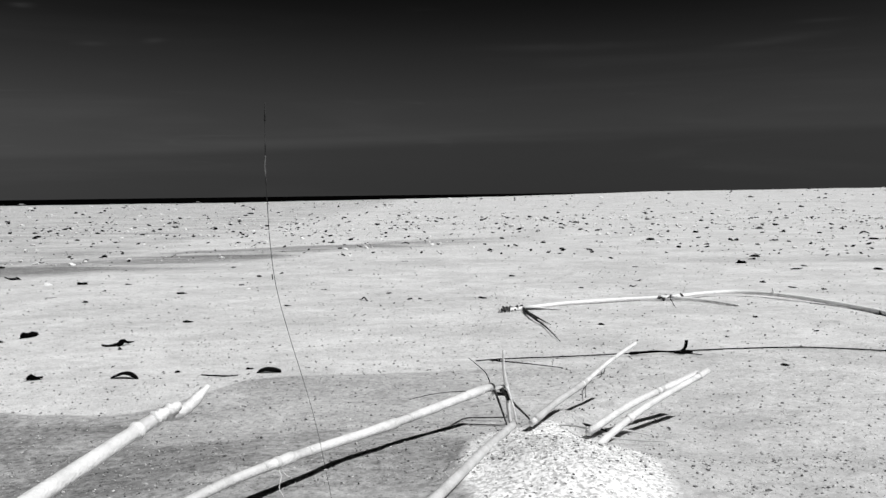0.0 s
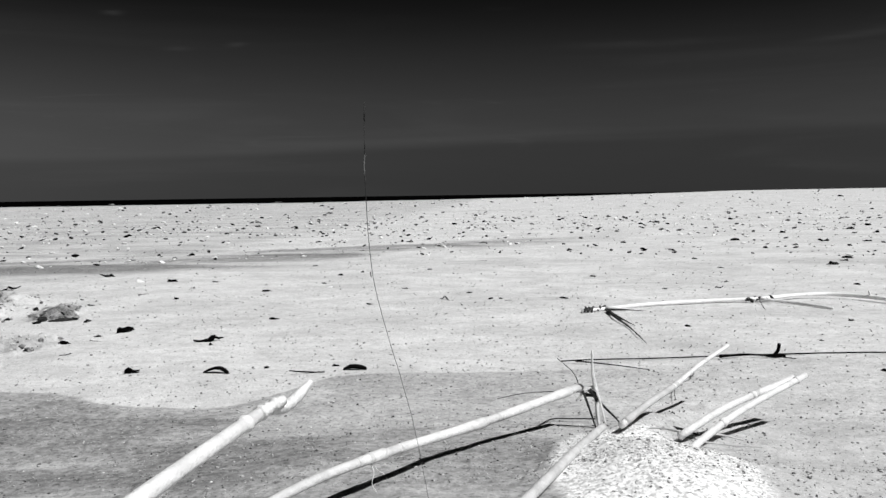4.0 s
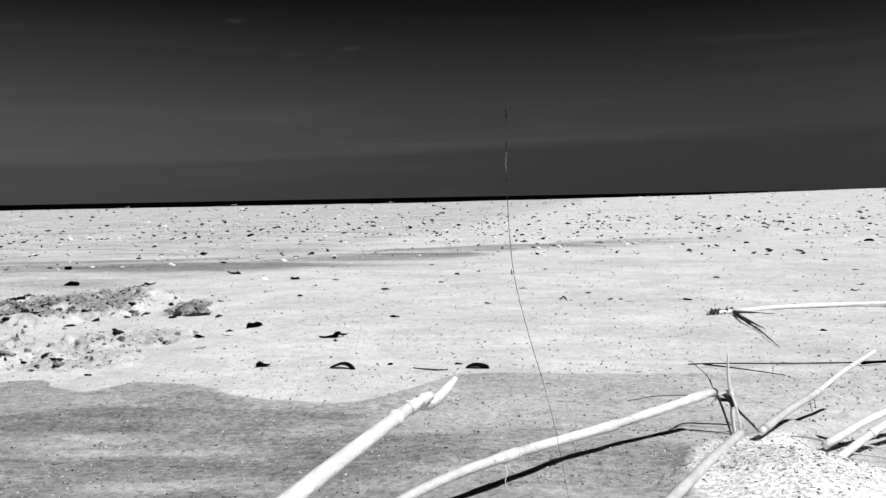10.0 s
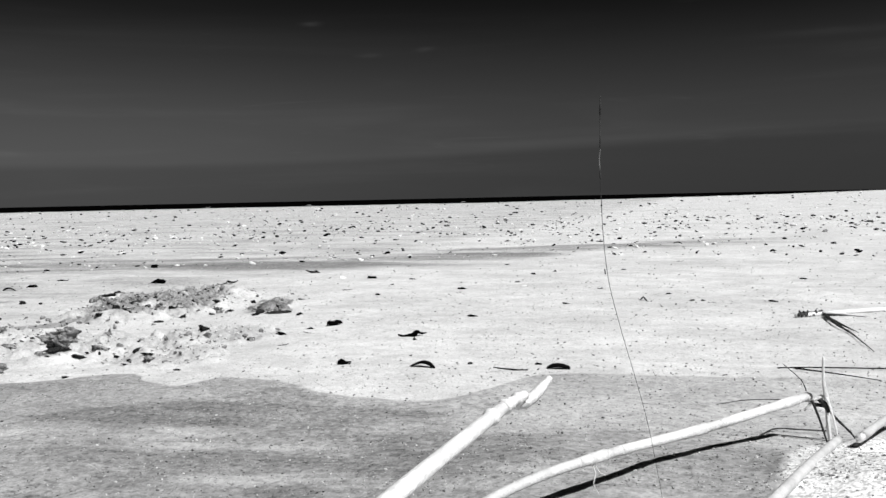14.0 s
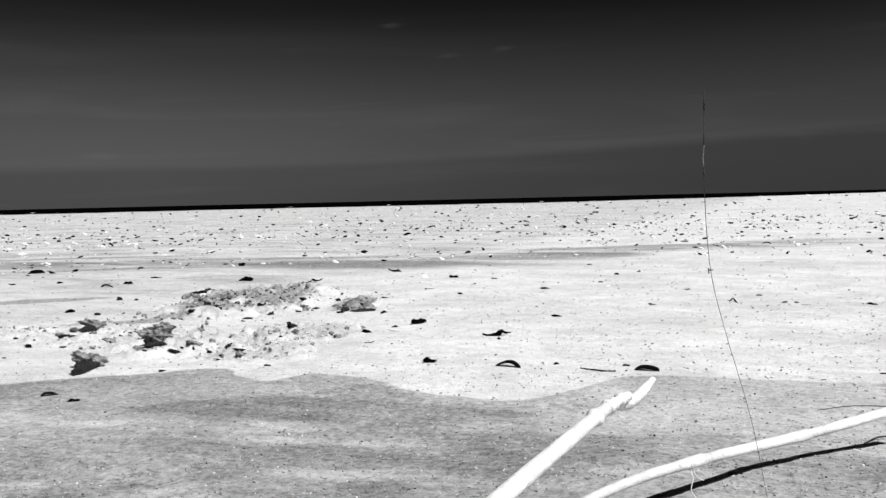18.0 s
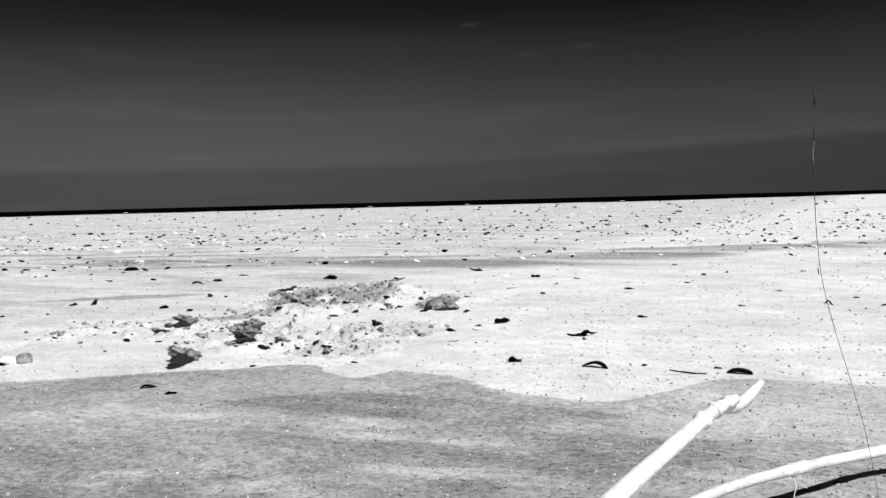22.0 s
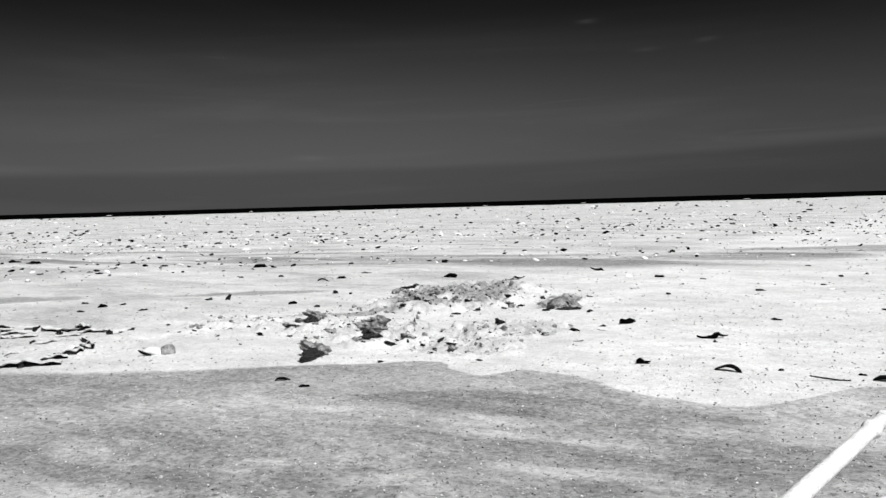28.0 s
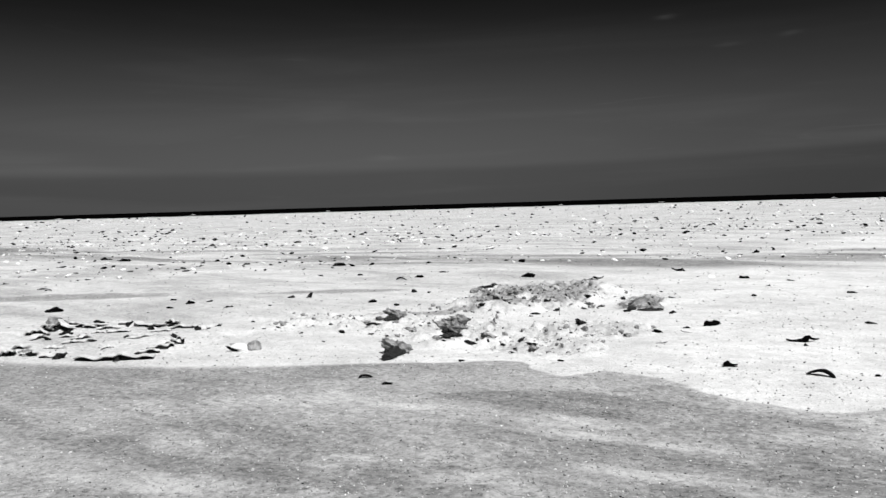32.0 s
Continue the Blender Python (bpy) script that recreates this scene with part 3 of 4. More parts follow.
# leaning reeds on the heap
cane_thing("leaning_reed", "dry reed stub leaning out of the sand heap", [(0.102, 0.995, 0.026), (0.1396, 1.045, 0.039), (0.181, 1.1, 0.0487), (0.2245, 1.155, 0.0654), (0.2755, 1.21, 0.0822)],
           0.0044, 0.0026, (0.5, 0.8), seed=7, sheaths=((0.02, 0.52),), sheath_mat=DUSTY)
cane_thing("reed_stub", "pale broken reed stub with a small side joint", [(0.17, 0.966, 0.002), (0.247, 1.042, 0.03), (0.3533, 1.125, 0.0585)], 0.0046, 0.0041, (0.36, 0.97), seed=11)
cane_thing("reed_stub", "pale broken reed stub lying along its twin", [(0.17, 0.995, 0.014), (0.244, 1.066, 0.033), (0.343, 1.141, 0.0505)], 0.0047, 0.0042, (0.66,), seed=13, sheaths=((0.7, 1.0),))
cane_thing("half_buried_cane", "dusty grey cane half buried beside the sand heap", [(-0.06, 0.6, 0.03), (0.0, 0.76, 0.032), (0.04, 0.867, 0.0335), (0.078, 0.97, 0.031)], 0.0056, 0.0046, (), DUSTY, seed=15)

def on_sand(x, y, up=0.0):
    return x, y, gz(x, y) + up


# the long pale cane farther out, a low arch with dark joints and one side shoot
FAR_LINE = [(0.139, 2.118, 0.006), (0.223, 2.158, 0.008), (0.317, 2.211, 0.01), (0.48, 2.278, 0.01), (0.614, 2.293, 0.013), (0.717, 2.354, 0.014), (0.822, 2.384, 0.014), (0.908, 2.316, 0.014), (0.98, 2.199, 0.011), (1.03, 2.119, 0.005), (1.055, 2.008, 0.003), (1.048, 1.825, 0.004)]
far = cane_thing("long_pale_cane", "long thin bleached cane with dark joints lying on dry sand",
                 FAR_LINE,
                 0.005, 0.006, (), WHITE_CANE, seed=17)
p0 = far.location
part("side_shoot", tube(spline(local([FAR_LINE[4], (0.694, 2.253, 0.008), on_sand(0.758, 2.165, 0.004)], p0), 6), lambda u: 0.0048 - 0.0015 * u, 9, seed=2), CANE, far)
part("stub", tube(spline(local([FAR_LINE[7], (0.902, 2.316, 0.032)], p0), 4), lambda u: 0.003 - 0.0015 * u, 7, seed=3), CANE, far)


def husk_knot(top, place, size, way, n, seed):
    """A tuft of dark torn husk round a joint."""
    rnd = random.Random(seed)
    for k in range(n):
        c = Vector(place) + Vector(way) * size * (k / max(1, n - 1) - 0.5) * 2
        e = c + Vector((rnd.uniform(-1, 1), rnd.uniform(-1, 1), rnd.uniform(-0.6, 0.8))) * 0.011
        part("husk", tube(spline(local([c - (e - c) * 0.6, c, e], top.location), 4), lambda u: 0.0065 * (1 - 0.7 * u), 7, 0.6, 0.7, seed=seed + k), HUSK, top, "dark torn husk")


husk_knot(far, (0.168, 2.132, 0.009), 0.028, (0.8, 0.6, 0), 8, 50)
husk_knot(far, FAR_LINE[4], 0.035, (0.93, 0.35, 0), 9, 60)
husk_knot(far, FAR_LINE[10], 0.014, (0.2, -0.9, 0), 5, 70)
for k, pts in enumerate([[(0.2, 2.14, 0.008), (0.25, 2.13, 0.006), (0.3, 2.13, 0.004)], [(0.2, 2.12, 0.01), (0.212, 1.98, 0.006), (0.225, 1.86, 0.004), (0.232, 1.68, 0.003)], [(0.2, 2.12, 0.008), (0.222, 2.0, 0.004), (0.24, 1.9, 0.003)],
                         [(0.2, 2.14, 0.012), (0.24, 2.135, 0.01), (0.275, 2.13, 0.007)], [FAR_LINE[4], (0.602, 2.213, 0.006), (0.584, 2.093, -0.003)]]):
    part("leaf_fibre", tube(spline(local(pts, far.location), 6), lambda u, k=k: (0.0036 if k < 4 else 0.0008) * (1 - u) + 0.0006, 7, 0.3, 0.5, seed=k), CANE if k == 3 else HUSK, far, "dry leaf fibre")

# thin dark stem lying across, with a short upright stub
thin_thing("dark_thin_stem", "thin dark dead stem lying straight across the sand", "stem", [
    ("stem", [(0.055, 1.49, 0.004), (0.11, 1.505, 0.004), (0.23, 1.525, 0.003), (0.36, 1.545, 0.004), (0.45, 1.56, 0.004), (0.55, 1.575, 0.004), (0.67, 1.575, 0.005), (0.76, 1.555, 0.004), (0.85, 1.525, 0.004), (1.2, 1.46, 0.003)], 0.0011, 0.0014),
    ("side_stem", [(0.08, 1.495, 0.004), (0.15, 1.46, 0.003), (0.2, 1.43, 0.002)], 0.0014, 0.0006),
    ("side_stem", [(0.34, 1.54, 0.004), (0.4, 1.545, 0.006), (0.47, 1.53, 0.002)], 0.003, 0.0008),
    ("stub", [(0.437, 1.555, 0.0), (0.446, 1.555, 0.012), (0.449, 1.558, 0.024)], 0.0033, 0.003),
    ("stub_foot", [(0.425, 1.552, 0.003), (0.44, 1.55, 0.004), (0.458, 1.555, 0.003)], 0.003, 0.004)], WRACK)

# torn leaf sheath standing at the end of the bent cane
thin_thing("torn_leaf_sheath", "pale upright strip of leaf sheath with dark fibres", "leaf", [
    ("rib", [(0.055, 1.06, 0.04), (0.065, 1.062, 0.052), (0.078, 1.066, 0.056)], 0.0016, 0.0026)], CANE)



def blade(pts, across, widths, thick=0.0006):
    """A thin strip along pts, wide along the way across."""
    bm = bmesh.new()
    line = spline(pts, 5)
    w = Vector(across).normalized()
    m, rings = len(line) - 1, []
    for i, c in enumerate(line):
        d = (line[min(i + 1, m)] - line[max(i - 1, 0)]).normalized()
        nrm = d.cross(w).normalized() * thick
        h = w * float(np.interp(i / m, np.linspace(0, 1, len(widths)), widths)) / 2
        rings.append([bm.verts.new(c + q) for q in (-h - nrm, -nrm * 2.2, h - nrm, h + nrm, -nrm * 0.2, -h + nrm)])
    for a, b in zip(rings, rings[1:]):
        for k in range(6):
            bm.faces.new((a[k], a[(k + 1) % 6], b[(k + 1) % 6], b[k]))
    bm.faces.new(rings[0][::-1]), bm.faces.new(rings[-1])
    bmesh.ops.recalc_face_normals(bm, faces=bm.faces)
    return bm


standing = [o for o in scene.objects if o.name == "torn_leaf_sheath"][0]
part("strip", blade(local([(0.084, 1.072, 0.0), (0.081, 1.07, 0.02), (0.079, 1.066, 0.05), (0.0745, 1.06, 0.075), (0.0735, 1.056, 0.104)], standing.location), (0.7, 0.75, 0.15), (0.005, 0.0065, 0.008, 0.0045, 0.002)), CANE, standing)
part("strip", blade(local([(0.078, 1.06, 0.056), (0.086, 1.064, 0.03), (0.091, 1.066, 0.006)], standing.location), (0.8, 0.5, 0.0), (0.003, 0.0025, 0.0015)), CANE, standing)

thin_thing("fibres_and_shadow_lines", "dark wiry leaf fibres hanging from the cane end, with two lines laid as cast shadow", "leaf", [
    ("fibre", [(0.062, 1.06, 0.052), (0.07, 1.055, 0.03), (0.079, 1.06, 0.002)], 0.0017, 0.001),
    ("fibre", [(0.064, 1.064, 0.046), (0.08, 1.07, 0.042), (0.088, 1.075, 0.03), (0.105, 1.08, 0.012), (0.112, 1.07, 0.004)], 0.0024, 0.0009),
    ("fibre", [(0.064, 1.06, 0.05), (0.03, 1.05, 0.053), (-0.01, 1.04, 0.053), (-0.045, 1.03, 0.048)], 0.0007, 0.0004),
    ("fibre", [(0.057, 1.07, 0.06), (0.05, 1.062, 0.075), (0.03, 1.05, 0.095)], 0.0007, 0.0004),
    ("knot", [(0.07, 1.062, 0.053), (0.077, 1.064, 0.046), (0.081, 1.066, 0.038)], 0.003, 0.0035),
    # the next two dark lines on the sand stand in for a cast shadow
    ("fibre", [(0.085, 1.11, 0.003), (0.053, 1.109, 0.003), (0.025, 1.106, 0.003), (0.004, 1.065, 0.003), (-0.012, 1.02, 0.003), (-0.027, 0.998, 0.003), (-0.046, 0.955, 0.002)], 0.0008, 0.0014),
    ("fibre", [(-0.006, 1.04, 0.003), (-0.012, 1.015, 0.004), (-0.034, 1.0, 0.003)], 0.0012, 0.0016),
    ("fibre", [(0.15, 1.09, 0.004), (0.165, 1.075, 0.005), (0.185, 1.05, 0.006), (0.2, 1.035, 0.004)], 0.002, 0.0012)], HUSK)

thin_thing("dry_roots", "thin pale rootlets hanging from the cane joint", "root", [
    ("rootlet", [(-0.155, 0.76, 0.053), (-0.151, 0.757, 0.045), (-0.152, 0.752, 0.036), (-0.147, 0.75, 0.028)], 0.0005, 0.0003),
    ("rootlet", [(-0.153, 0.762, 0.053), (-0.149, 0.766, 0.044), (-0.143, 0.768, 0.04)], 0.0005, 0.0003)], CANE)
thin_thing("dry_grass_blade", "thin curved blade of dead grass lying on the sand", "grass", [
    ("blade", [(0.27, 1.43, 0.006), (0.262, 1.38, 0.004), (0.237, 1.34, 0.004), (0.215, 1.28, 0.003), (0.205, 1.22, 0.002)], 0.0009, 0.0005)], STALK)
thin_thing("reed_roots", "tangle of pale and dusty roots at the reed stubs", "root", [
    ("root", [(0.185, 0.985, 0.014), (0.215, 1.01, 0.012), (0.25, 1.02, 0.002)], 0.0016, 0.0008),
    ("root", [(0.18, 0.985, 0.012), (0.22, 0.99, 0.006), (0.265, 1.0, 0.0)], 0.0013, 0.0006),
    ("root", [(0.17, 1.0, 0.018), (0.15, 1.02, 0.016), (0.125, 1.03, 0.012)], 0.0014, 0.0008)], DUSTY)

# the thin grass stalk that stands alone
stalk = thin_thing("grass_stalk", "single thin dry grass stalk with a small seed head", "grass", [
    ("stalk", [(-0.073, 0.6, gz(-0.073, 0.6) - 0.005), (-0.08, 0.6, 0.06), (-0.088, 0.6, 0.107), (-0.0945, 0.6, 0.14), (-0.103, 0.6, 0.172), (-0.111, 0.6, 0.2), (-0.1195, 0.6, 0.235), (-0.123, 0.6, 0.265), (-0.1245, 0.6, 0.296), (-0.125, 0.6, 0.325), (-0.1245, 0.6, 0.362)], 0.0001, 0.00028),
    ("seed_head", [(-0.1246, 0.6, 0.353), (-0.1245, 0.6, 0.359), (-0.1243, 0.6, 0.366)], 0.0007, 0.0003),
    ("knot", [(-0.1247, 0.6, 0.3085), (-0.125, 0.6, 0.311), (-0.125, 0.6, 0.3135)], 0.0005, 0.0005),
    ("knot", [(-0.1248, 0.6, 0.333), (-0.1248, 0.6, 0.335), (-0.1248, 0.6, 0.337)], 0.0004, 0.0004),
    ("knot", [(-0.122, 0.6, 0.241), (-0.1222, 0.6, 0.243), (-0.1224, 0.6, 0.245)], 0.0004, 0.0004)], HUSK)
part("dry_leaf", tube(spline(local([(-0.125, 0.6, 0.314), (-0.1256, 0.6, 0.321), (-0.1248, 0.6, 0.329)], stalk.location), 5), lambda u: 0.0003 + 0.0003 * math.sin(math.pi * u), 7, 0.2, seed=4), SHEATH_GREY, stalk, "pale grey leaf sheath")


# ---- wrack, shells and clods ----
def chip_mesh(seed, flat=0.4):
    """An irregular flattened scrap about 1 long."""
    bm = bmesh.new()
    bmesh.ops.create_icosphere(bm, subdivisions=3, radius=0.5)
    o = Vector((seed * 7.3, seed * 3.1, 1.7))
    rnd = random.Random(seed)
    bend, narrow = rnd.uniform(-0.35, 0.6), rnd.uniform(0.4, 0.7)
    for v in bm.verts:
        n = noise.noise(v.co * 2.6 + o) * 0.6 + noise.noise(v.co * 7.0 + o) * 0.35
        v.co *= 1 + n
        v.co.y *= narrow
        v.co.z = v.co.z * flat * (0.5 + 0.8 * abs(noise.noise(Vector((v.co.x * 2, seed, 0))))) + bend * (0.25 - v.co.x * v.co.x) * 0.5
    return bm


def half_shell_mesh(seed, depth=0.26, thick=0.035):
    """An arched narrow half shell about 1 long, standing on its two ends."""
    bm = bmesh.new()
    rows, cols = 16, 8
    rnd = random.Random(seed)
    peak = 0.5 + rnd.uniform(-0.12, 0.12)
    rings = []
    for i in range(rows + 1):
        u = i / rows
        w = 0.03 + 0.12 * math.sin(math.pi * min(1, 0.08 + 0.88 * u ** 0.8)) ** 0.8
        rise = depth * math.sin(math.pi * u ** (math.log(0.5) / math.log(peak))) ** 0.75
        c, ring = Vector((u - 0.5, 0, rise + 0.02)), []
        for off in (0.0, thick):
            arc = [-1.2 + 2.4 * j / cols for j in range(cols + 1)]
            for b in (arc if off == 0 else arc[::-1]):
                ring.append(bm.verts.new(c + Vector((0, math.sin(b) * w, (math.cos(b) - 1) * w * 0.25 - off * (0.5 + u)))))
        rings.append(ring)
    m = len(rings[0])
    for a, b in zip(rings, rings[1:]):
        for k in range(m):
            bm.faces.new((a[k], a[(k + 1) % m], b[(k + 1) % m], b[k]))
    bm.faces.new(rings[0][::-1]), bm.faces.new(rings[-1])
    bmesh.ops.recalc_face_normals(bm, faces=bm.faces)
    return bm


def ribbon_mesh(seed):
    """A curled strip of dried weed about 1 long."""
    rnd = random.Random(seed)
    pts = [Vector((-0.5, rnd.uniform(-0.1, 0.1), 0.12)), Vector((-0.25, rnd.uniform(-0.1, 0.1), 0.03)), Vector((0.0, rnd.uniform(-0.12, 0.12), 0.05)), Vector((0.18, rnd.uniform(-0.1, 0.1), 0.2 * rnd.random() + 0.05)), Vector((0.32, 0.05, 0.05)), Vector((0.5, rnd.uniform(-0.15, 0.15), 0.06))]
    return tube(spline(pts, 4), lambda u: 0.02 + 0.085 * math.sin(math.pi * min(1, 0.1 + 0.85 * u)) ** 2, 7, 0.5, 0.45, seed)


def twig_mesh(seed):
    rnd = random.Random(seed)
    pts = [Vector((-0.5 + 0.25 * k, rnd.uniform(-0.07, 0.07), 0.035 + 0.04 * rnd.random())) for k in range(5)]
    return tube(spline(pts, 4), lambda u: 0.03 - 0.012 * u, 7, 0.4, 1.0, seed)


def fan_mesh(seed):
    """A ribbed fan shell, hollow side down, about 1 across."""
    bm = bmesh.new()
    rows, cols, lay = 6, 18, []
    for off in (0.0, 0.05):
        g = []
        for i in range(1, rows + 1):
            u = i / rows
            g.append([bm.verts.new((math.sin(b) * u * 0.55, math.cos(b) * u * 0.8 - 0.4, 0.34 * (1 - u * u) + 0.03 - off * (0.6 + 0.4 * u) + 0.012 * u * math.cos(j * math.pi)))
                      for j, b in enumerate(-1.25 + 2.5 * j / cols for j in range(cols + 1))])
        lay.append(g)
    a, b = lay
    for i in range(rows - 1):
        for j in range(cols):
            bm.faces.new((a[i][j], a[i + 1][j], a[i + 1][j + 1], a[i][j + 1])), bm.faces.new((b[i][j + 1], b[i + 1][j + 1], b[i + 1][j], b[i][j]))
    for j in range(cols):
        bm.faces.new((a[-1][j], b[-1][j], b[-1][j + 1], a[-1][j + 1])), bm.faces.new((a[0][j + 1], b[0][j + 1], b[0][j], a[0][j]))
    for i in range(rows - 1):
        bm.faces.new((a[i][0], b[i][0], b[i + 1][0], a[i + 1][0])), bm.faces.new((a[i + 1][cols], b[i + 1][cols], b[i][cols], a[i][cols]))
    bmesh.ops.recalc_face_normals(bm, faces=bm.faces)
    return bm


def shared(name, bm, mat):
    me = bpy.data.meshes.new(name)
    bm.to_mesh(me)
    bm.free()
    me.materials.append(mat)
    me.polygons.foreach_set("use_smooth", [True] * len(me.polygons))
    return me


def strew(name, label, category, group, meshes, rows, sink=0.1, turn=40, high=1.0, tilt=12):
    """Lay one scrap of its own at each (x, y, length); broadside to the eye's place, give or take turn degrees."""
    rnd = random.Random(len(rows) + int(turn))
    for k, (x, y, s) in enumerate(rows):
        ob = new(name, meshes[k % len(meshes)])
        face = -math.degrees(math.atan2(x, y)) + rnd.uniform(-turn, turn) + 180 * rnd.randrange(2)
        ob.matrix_world = pose(x, y, gz(x, y) - sink * s * 0.3, rnd.uniform(-tilt, tilt), rnd.uniform(-tilt, tilt), face) @ Matrix.Diagonal((s, s, s * high, 1))
        tagged(ob, label, category, group)


CHIPS = [shared("wrack_scrap", chip_mesh(k, 0.62), WRACK) for k in range(9)]
HALVES = [shared("mussel_half", half_shell_mesh(k, (0.25, 0.2, 0.22)[k], (0.1, 0.1, 0.1)[k]), MUSSEL) for k in range(3)]
RIBBONS = [shared("weed_ribbon", ribbon_mesh(k), WRACK) for k in range(5)]
TWIGS = [shared("dark_twig", twig_mesh(k), WRACK) for k in range(4)]
FANS = [shared("pale_shell", fan_mesh(k), PALE) for k in range(2)]
SCRAPS_NEAR = [(-0.907, 1.828, 0.041), (-0.692, 1.408, 0.036), (-0.966, 1.674, 0.027), (-0.617, 2.025, 0.029), (-0.101, 2.407, 0.019), (-0.069, 2.408, 0.013), (-1.081, 1.991, 0.017), (-1.217, 2.27, 0.02), (-0.341, 1.461, 0.013), (-0.465, 1.453, 0.011)]
SCRAPS_BESIDE = [(0.734, 1.985, 0.013), (0.579, 1.721, 0.011), (0.354, 1.9, 0.015), (0.11, 2.397, 0.028), (0.785, 1.776, 0.013), (0.578, 1.423, 0.015), (-0.169, 2.569, 0.016), (-0.429, 2.306, 0.02), (-1.104, 0.969, 0.018), (-1.601, 1.317, 0.016)]
SCRAPS_MIDDLE = [(-1.031, 2.416, 0.018), (0.43, 2.63, 0.018), (-1.995, 1.805, 0.033), (-2.293, 1.484, 0.029), (-0.82, 2.64, 0.03), (1.143, 2.531, 0.017), (-2.448, 1.378, 0.022), (1.074, 2.596, 0.024), (-2.676, 1.12, 0.053), (-2.499, 1.482, 0.031), (-1.097, 2.717, 0.018), (1.038, 2.745, 0.023), (-2.494, 1.547, 0.027), (-0.692, 2.894, 0.021), (-2.651, 1.514, 0.023), (0.245, 3.044, 0.021), (-1.105, 2.947, 0.022), (-1.274, 2.966, 0.04), (-0.695, 3.171, 0.022), (-0.635, 3.291, 0.023), (-2.027, 2.696, 0.062), (-0.377, 3.409, 0.021), (0.764, 3.361, 0.021), (-2.433, 2.503, 0.038), (1.608, 3.127, 0.032), (1.407, 3.288, 0.025)]
SCRAPS_FAR = [(1.222, 3.467, 0.042), (1.34, 3.66, 0.036), (-2.766, 2.488, 0.029), (-0.905, 3.626, 0.023), (-3.523, 1.46, 0.035), (0.759, 3.83, 0.024), (1.405, 3.81, 0.043), (-2.518, 3.337, 0.034), (-3.828, 1.8, 0.025), (-2.549, 3.38, 0.04), (-3.985, 1.504, 0.028), (-3.298, 2.855, 0.07), (-3.965, 2.342, 0.031), (-4.092, 2.148, 0.031), (-3.906, 2.728, 0.038), (1.484, 4.767, 0.03), (-4.395, 2.508, 0.041), (-4.769, 1.964, 0.031), (-4.348, 2.84, 0.035), (1.767, 5.112, 0.054), (1.287, 5.274, 0.058), (1.984, 5.067, 0.055), (-0.719, 5.419, 0.037), (-4.979, 2.611, 0.068), (2.557, 5.032, 0.053), (-1.356, 5.543, 0.038), (-5.278, 2.646, 0.071), (1.828, 6.135, 0.047), (2.429, 6.056, 0.061), (2.485, 6.64, 0.057), (1.603, 7.159, 0.049), (-0.48, 7.587, 0.051), (1.321, 8.403, 0.068), (-3.638, 8.188, 0.084), (-2.711, 8.584, 0.072), (7.269, 19.972, 0.142)]
MUSSELS = [(-0.538, 1.404, 0.046), (-0.302, 1.43, 0.043), (-0.233, 5.201, 0.052), (2.866, 5.755, 0.069), (-1.173, 0.986, 0.028), (-2.421, 2.386, 0.047), (-3.421, 1.439, 0.029)]
CURLS = [(-0.66, 1.694, 0.061), (-1.618, 3.168, 0.066), (-0.223, 2.387, 0.041), (-0.382, 2.687, 0.023), (1.32, 3.155, 0.047), (0.655, 2.831, 0.025), (0.596, 2.665, 0.031), (-0.865, 4.531, 0.031), (-1.876, 3.925, 0.035), (-2.491, 2.722, 0.045), (-1.758, 2.759, 0.055), (-2.922, 2.399, 0.035), (-3.738, 3.206, 0.033), (-4.109, 2.278, 0.038), (-4.826, 2.144, 0.056), (-4.064, 2.54, 0.045), (-3.596, 3.08, 0.032)]
STICKS = [(-0.379, 1.402, 0.06), (-0.892, 1.545, 0.027), (-0.046, 2.359, 0.022), (-1.183, 2.529, 0.034), (-0.906, 1.694, 0.024), (-0.177, 3.821, 0.032), (-1.756, 2.714, 0.055)]
SHELLS = [(-0.646, 2.765, 0.026), (-1.381, 2.943, 0.04), (-0.205, 2.114, 0.016), (-0.477, 4.906, 0.04), (-2.486, 3.465, 0.028), (-5.609, 3.877, 0.046), (-4.784, 4.05, 0.067)]
strew("wrack_scrap", "dark dried scrap of seaweed on pale sand", "seaweed", "dark scraps on the beach", CHIPS, SCRAPS_NEAR)
strew("wrack_scrap", "dark dried scrap of seaweed on pale sand", "seaweed", "dark scraps on the beach", CHIPS, SCRAPS_BESIDE)
strew("wrack_scrap", "dark dried scrap of seaweed on pale sand", "seaweed", "dark scraps on the beach", CHIPS, SCRAPS_MIDDLE)
strew("wrack_scrap", "dark dried scrap of seaweed on pale sand", "seaweed", "dark scraps on the beach", CHIPS, SCRAPS_FAR)
strew("mussel_half", "dark arched half mussel shell on pale sand", "shell", "mussel shells", HALVES, MUSSELS, 0.0, 25)
strew("weed_ribbon", "dark curled ribbon of dried seaweed", "seaweed", "weed ribbons", RIBBONS, CURLS, 0.0, 25)
strew("dark_twig", "thin dark twig lying on the sand", "twig", "twigs on the beach", TWIGS, STICKS, 0.0, 20)
strew("pale_shell", "small pale ribbed shell on the sand", "shell", "pale shells", FANS, SHELLS, 0.2, 60, 0.8)



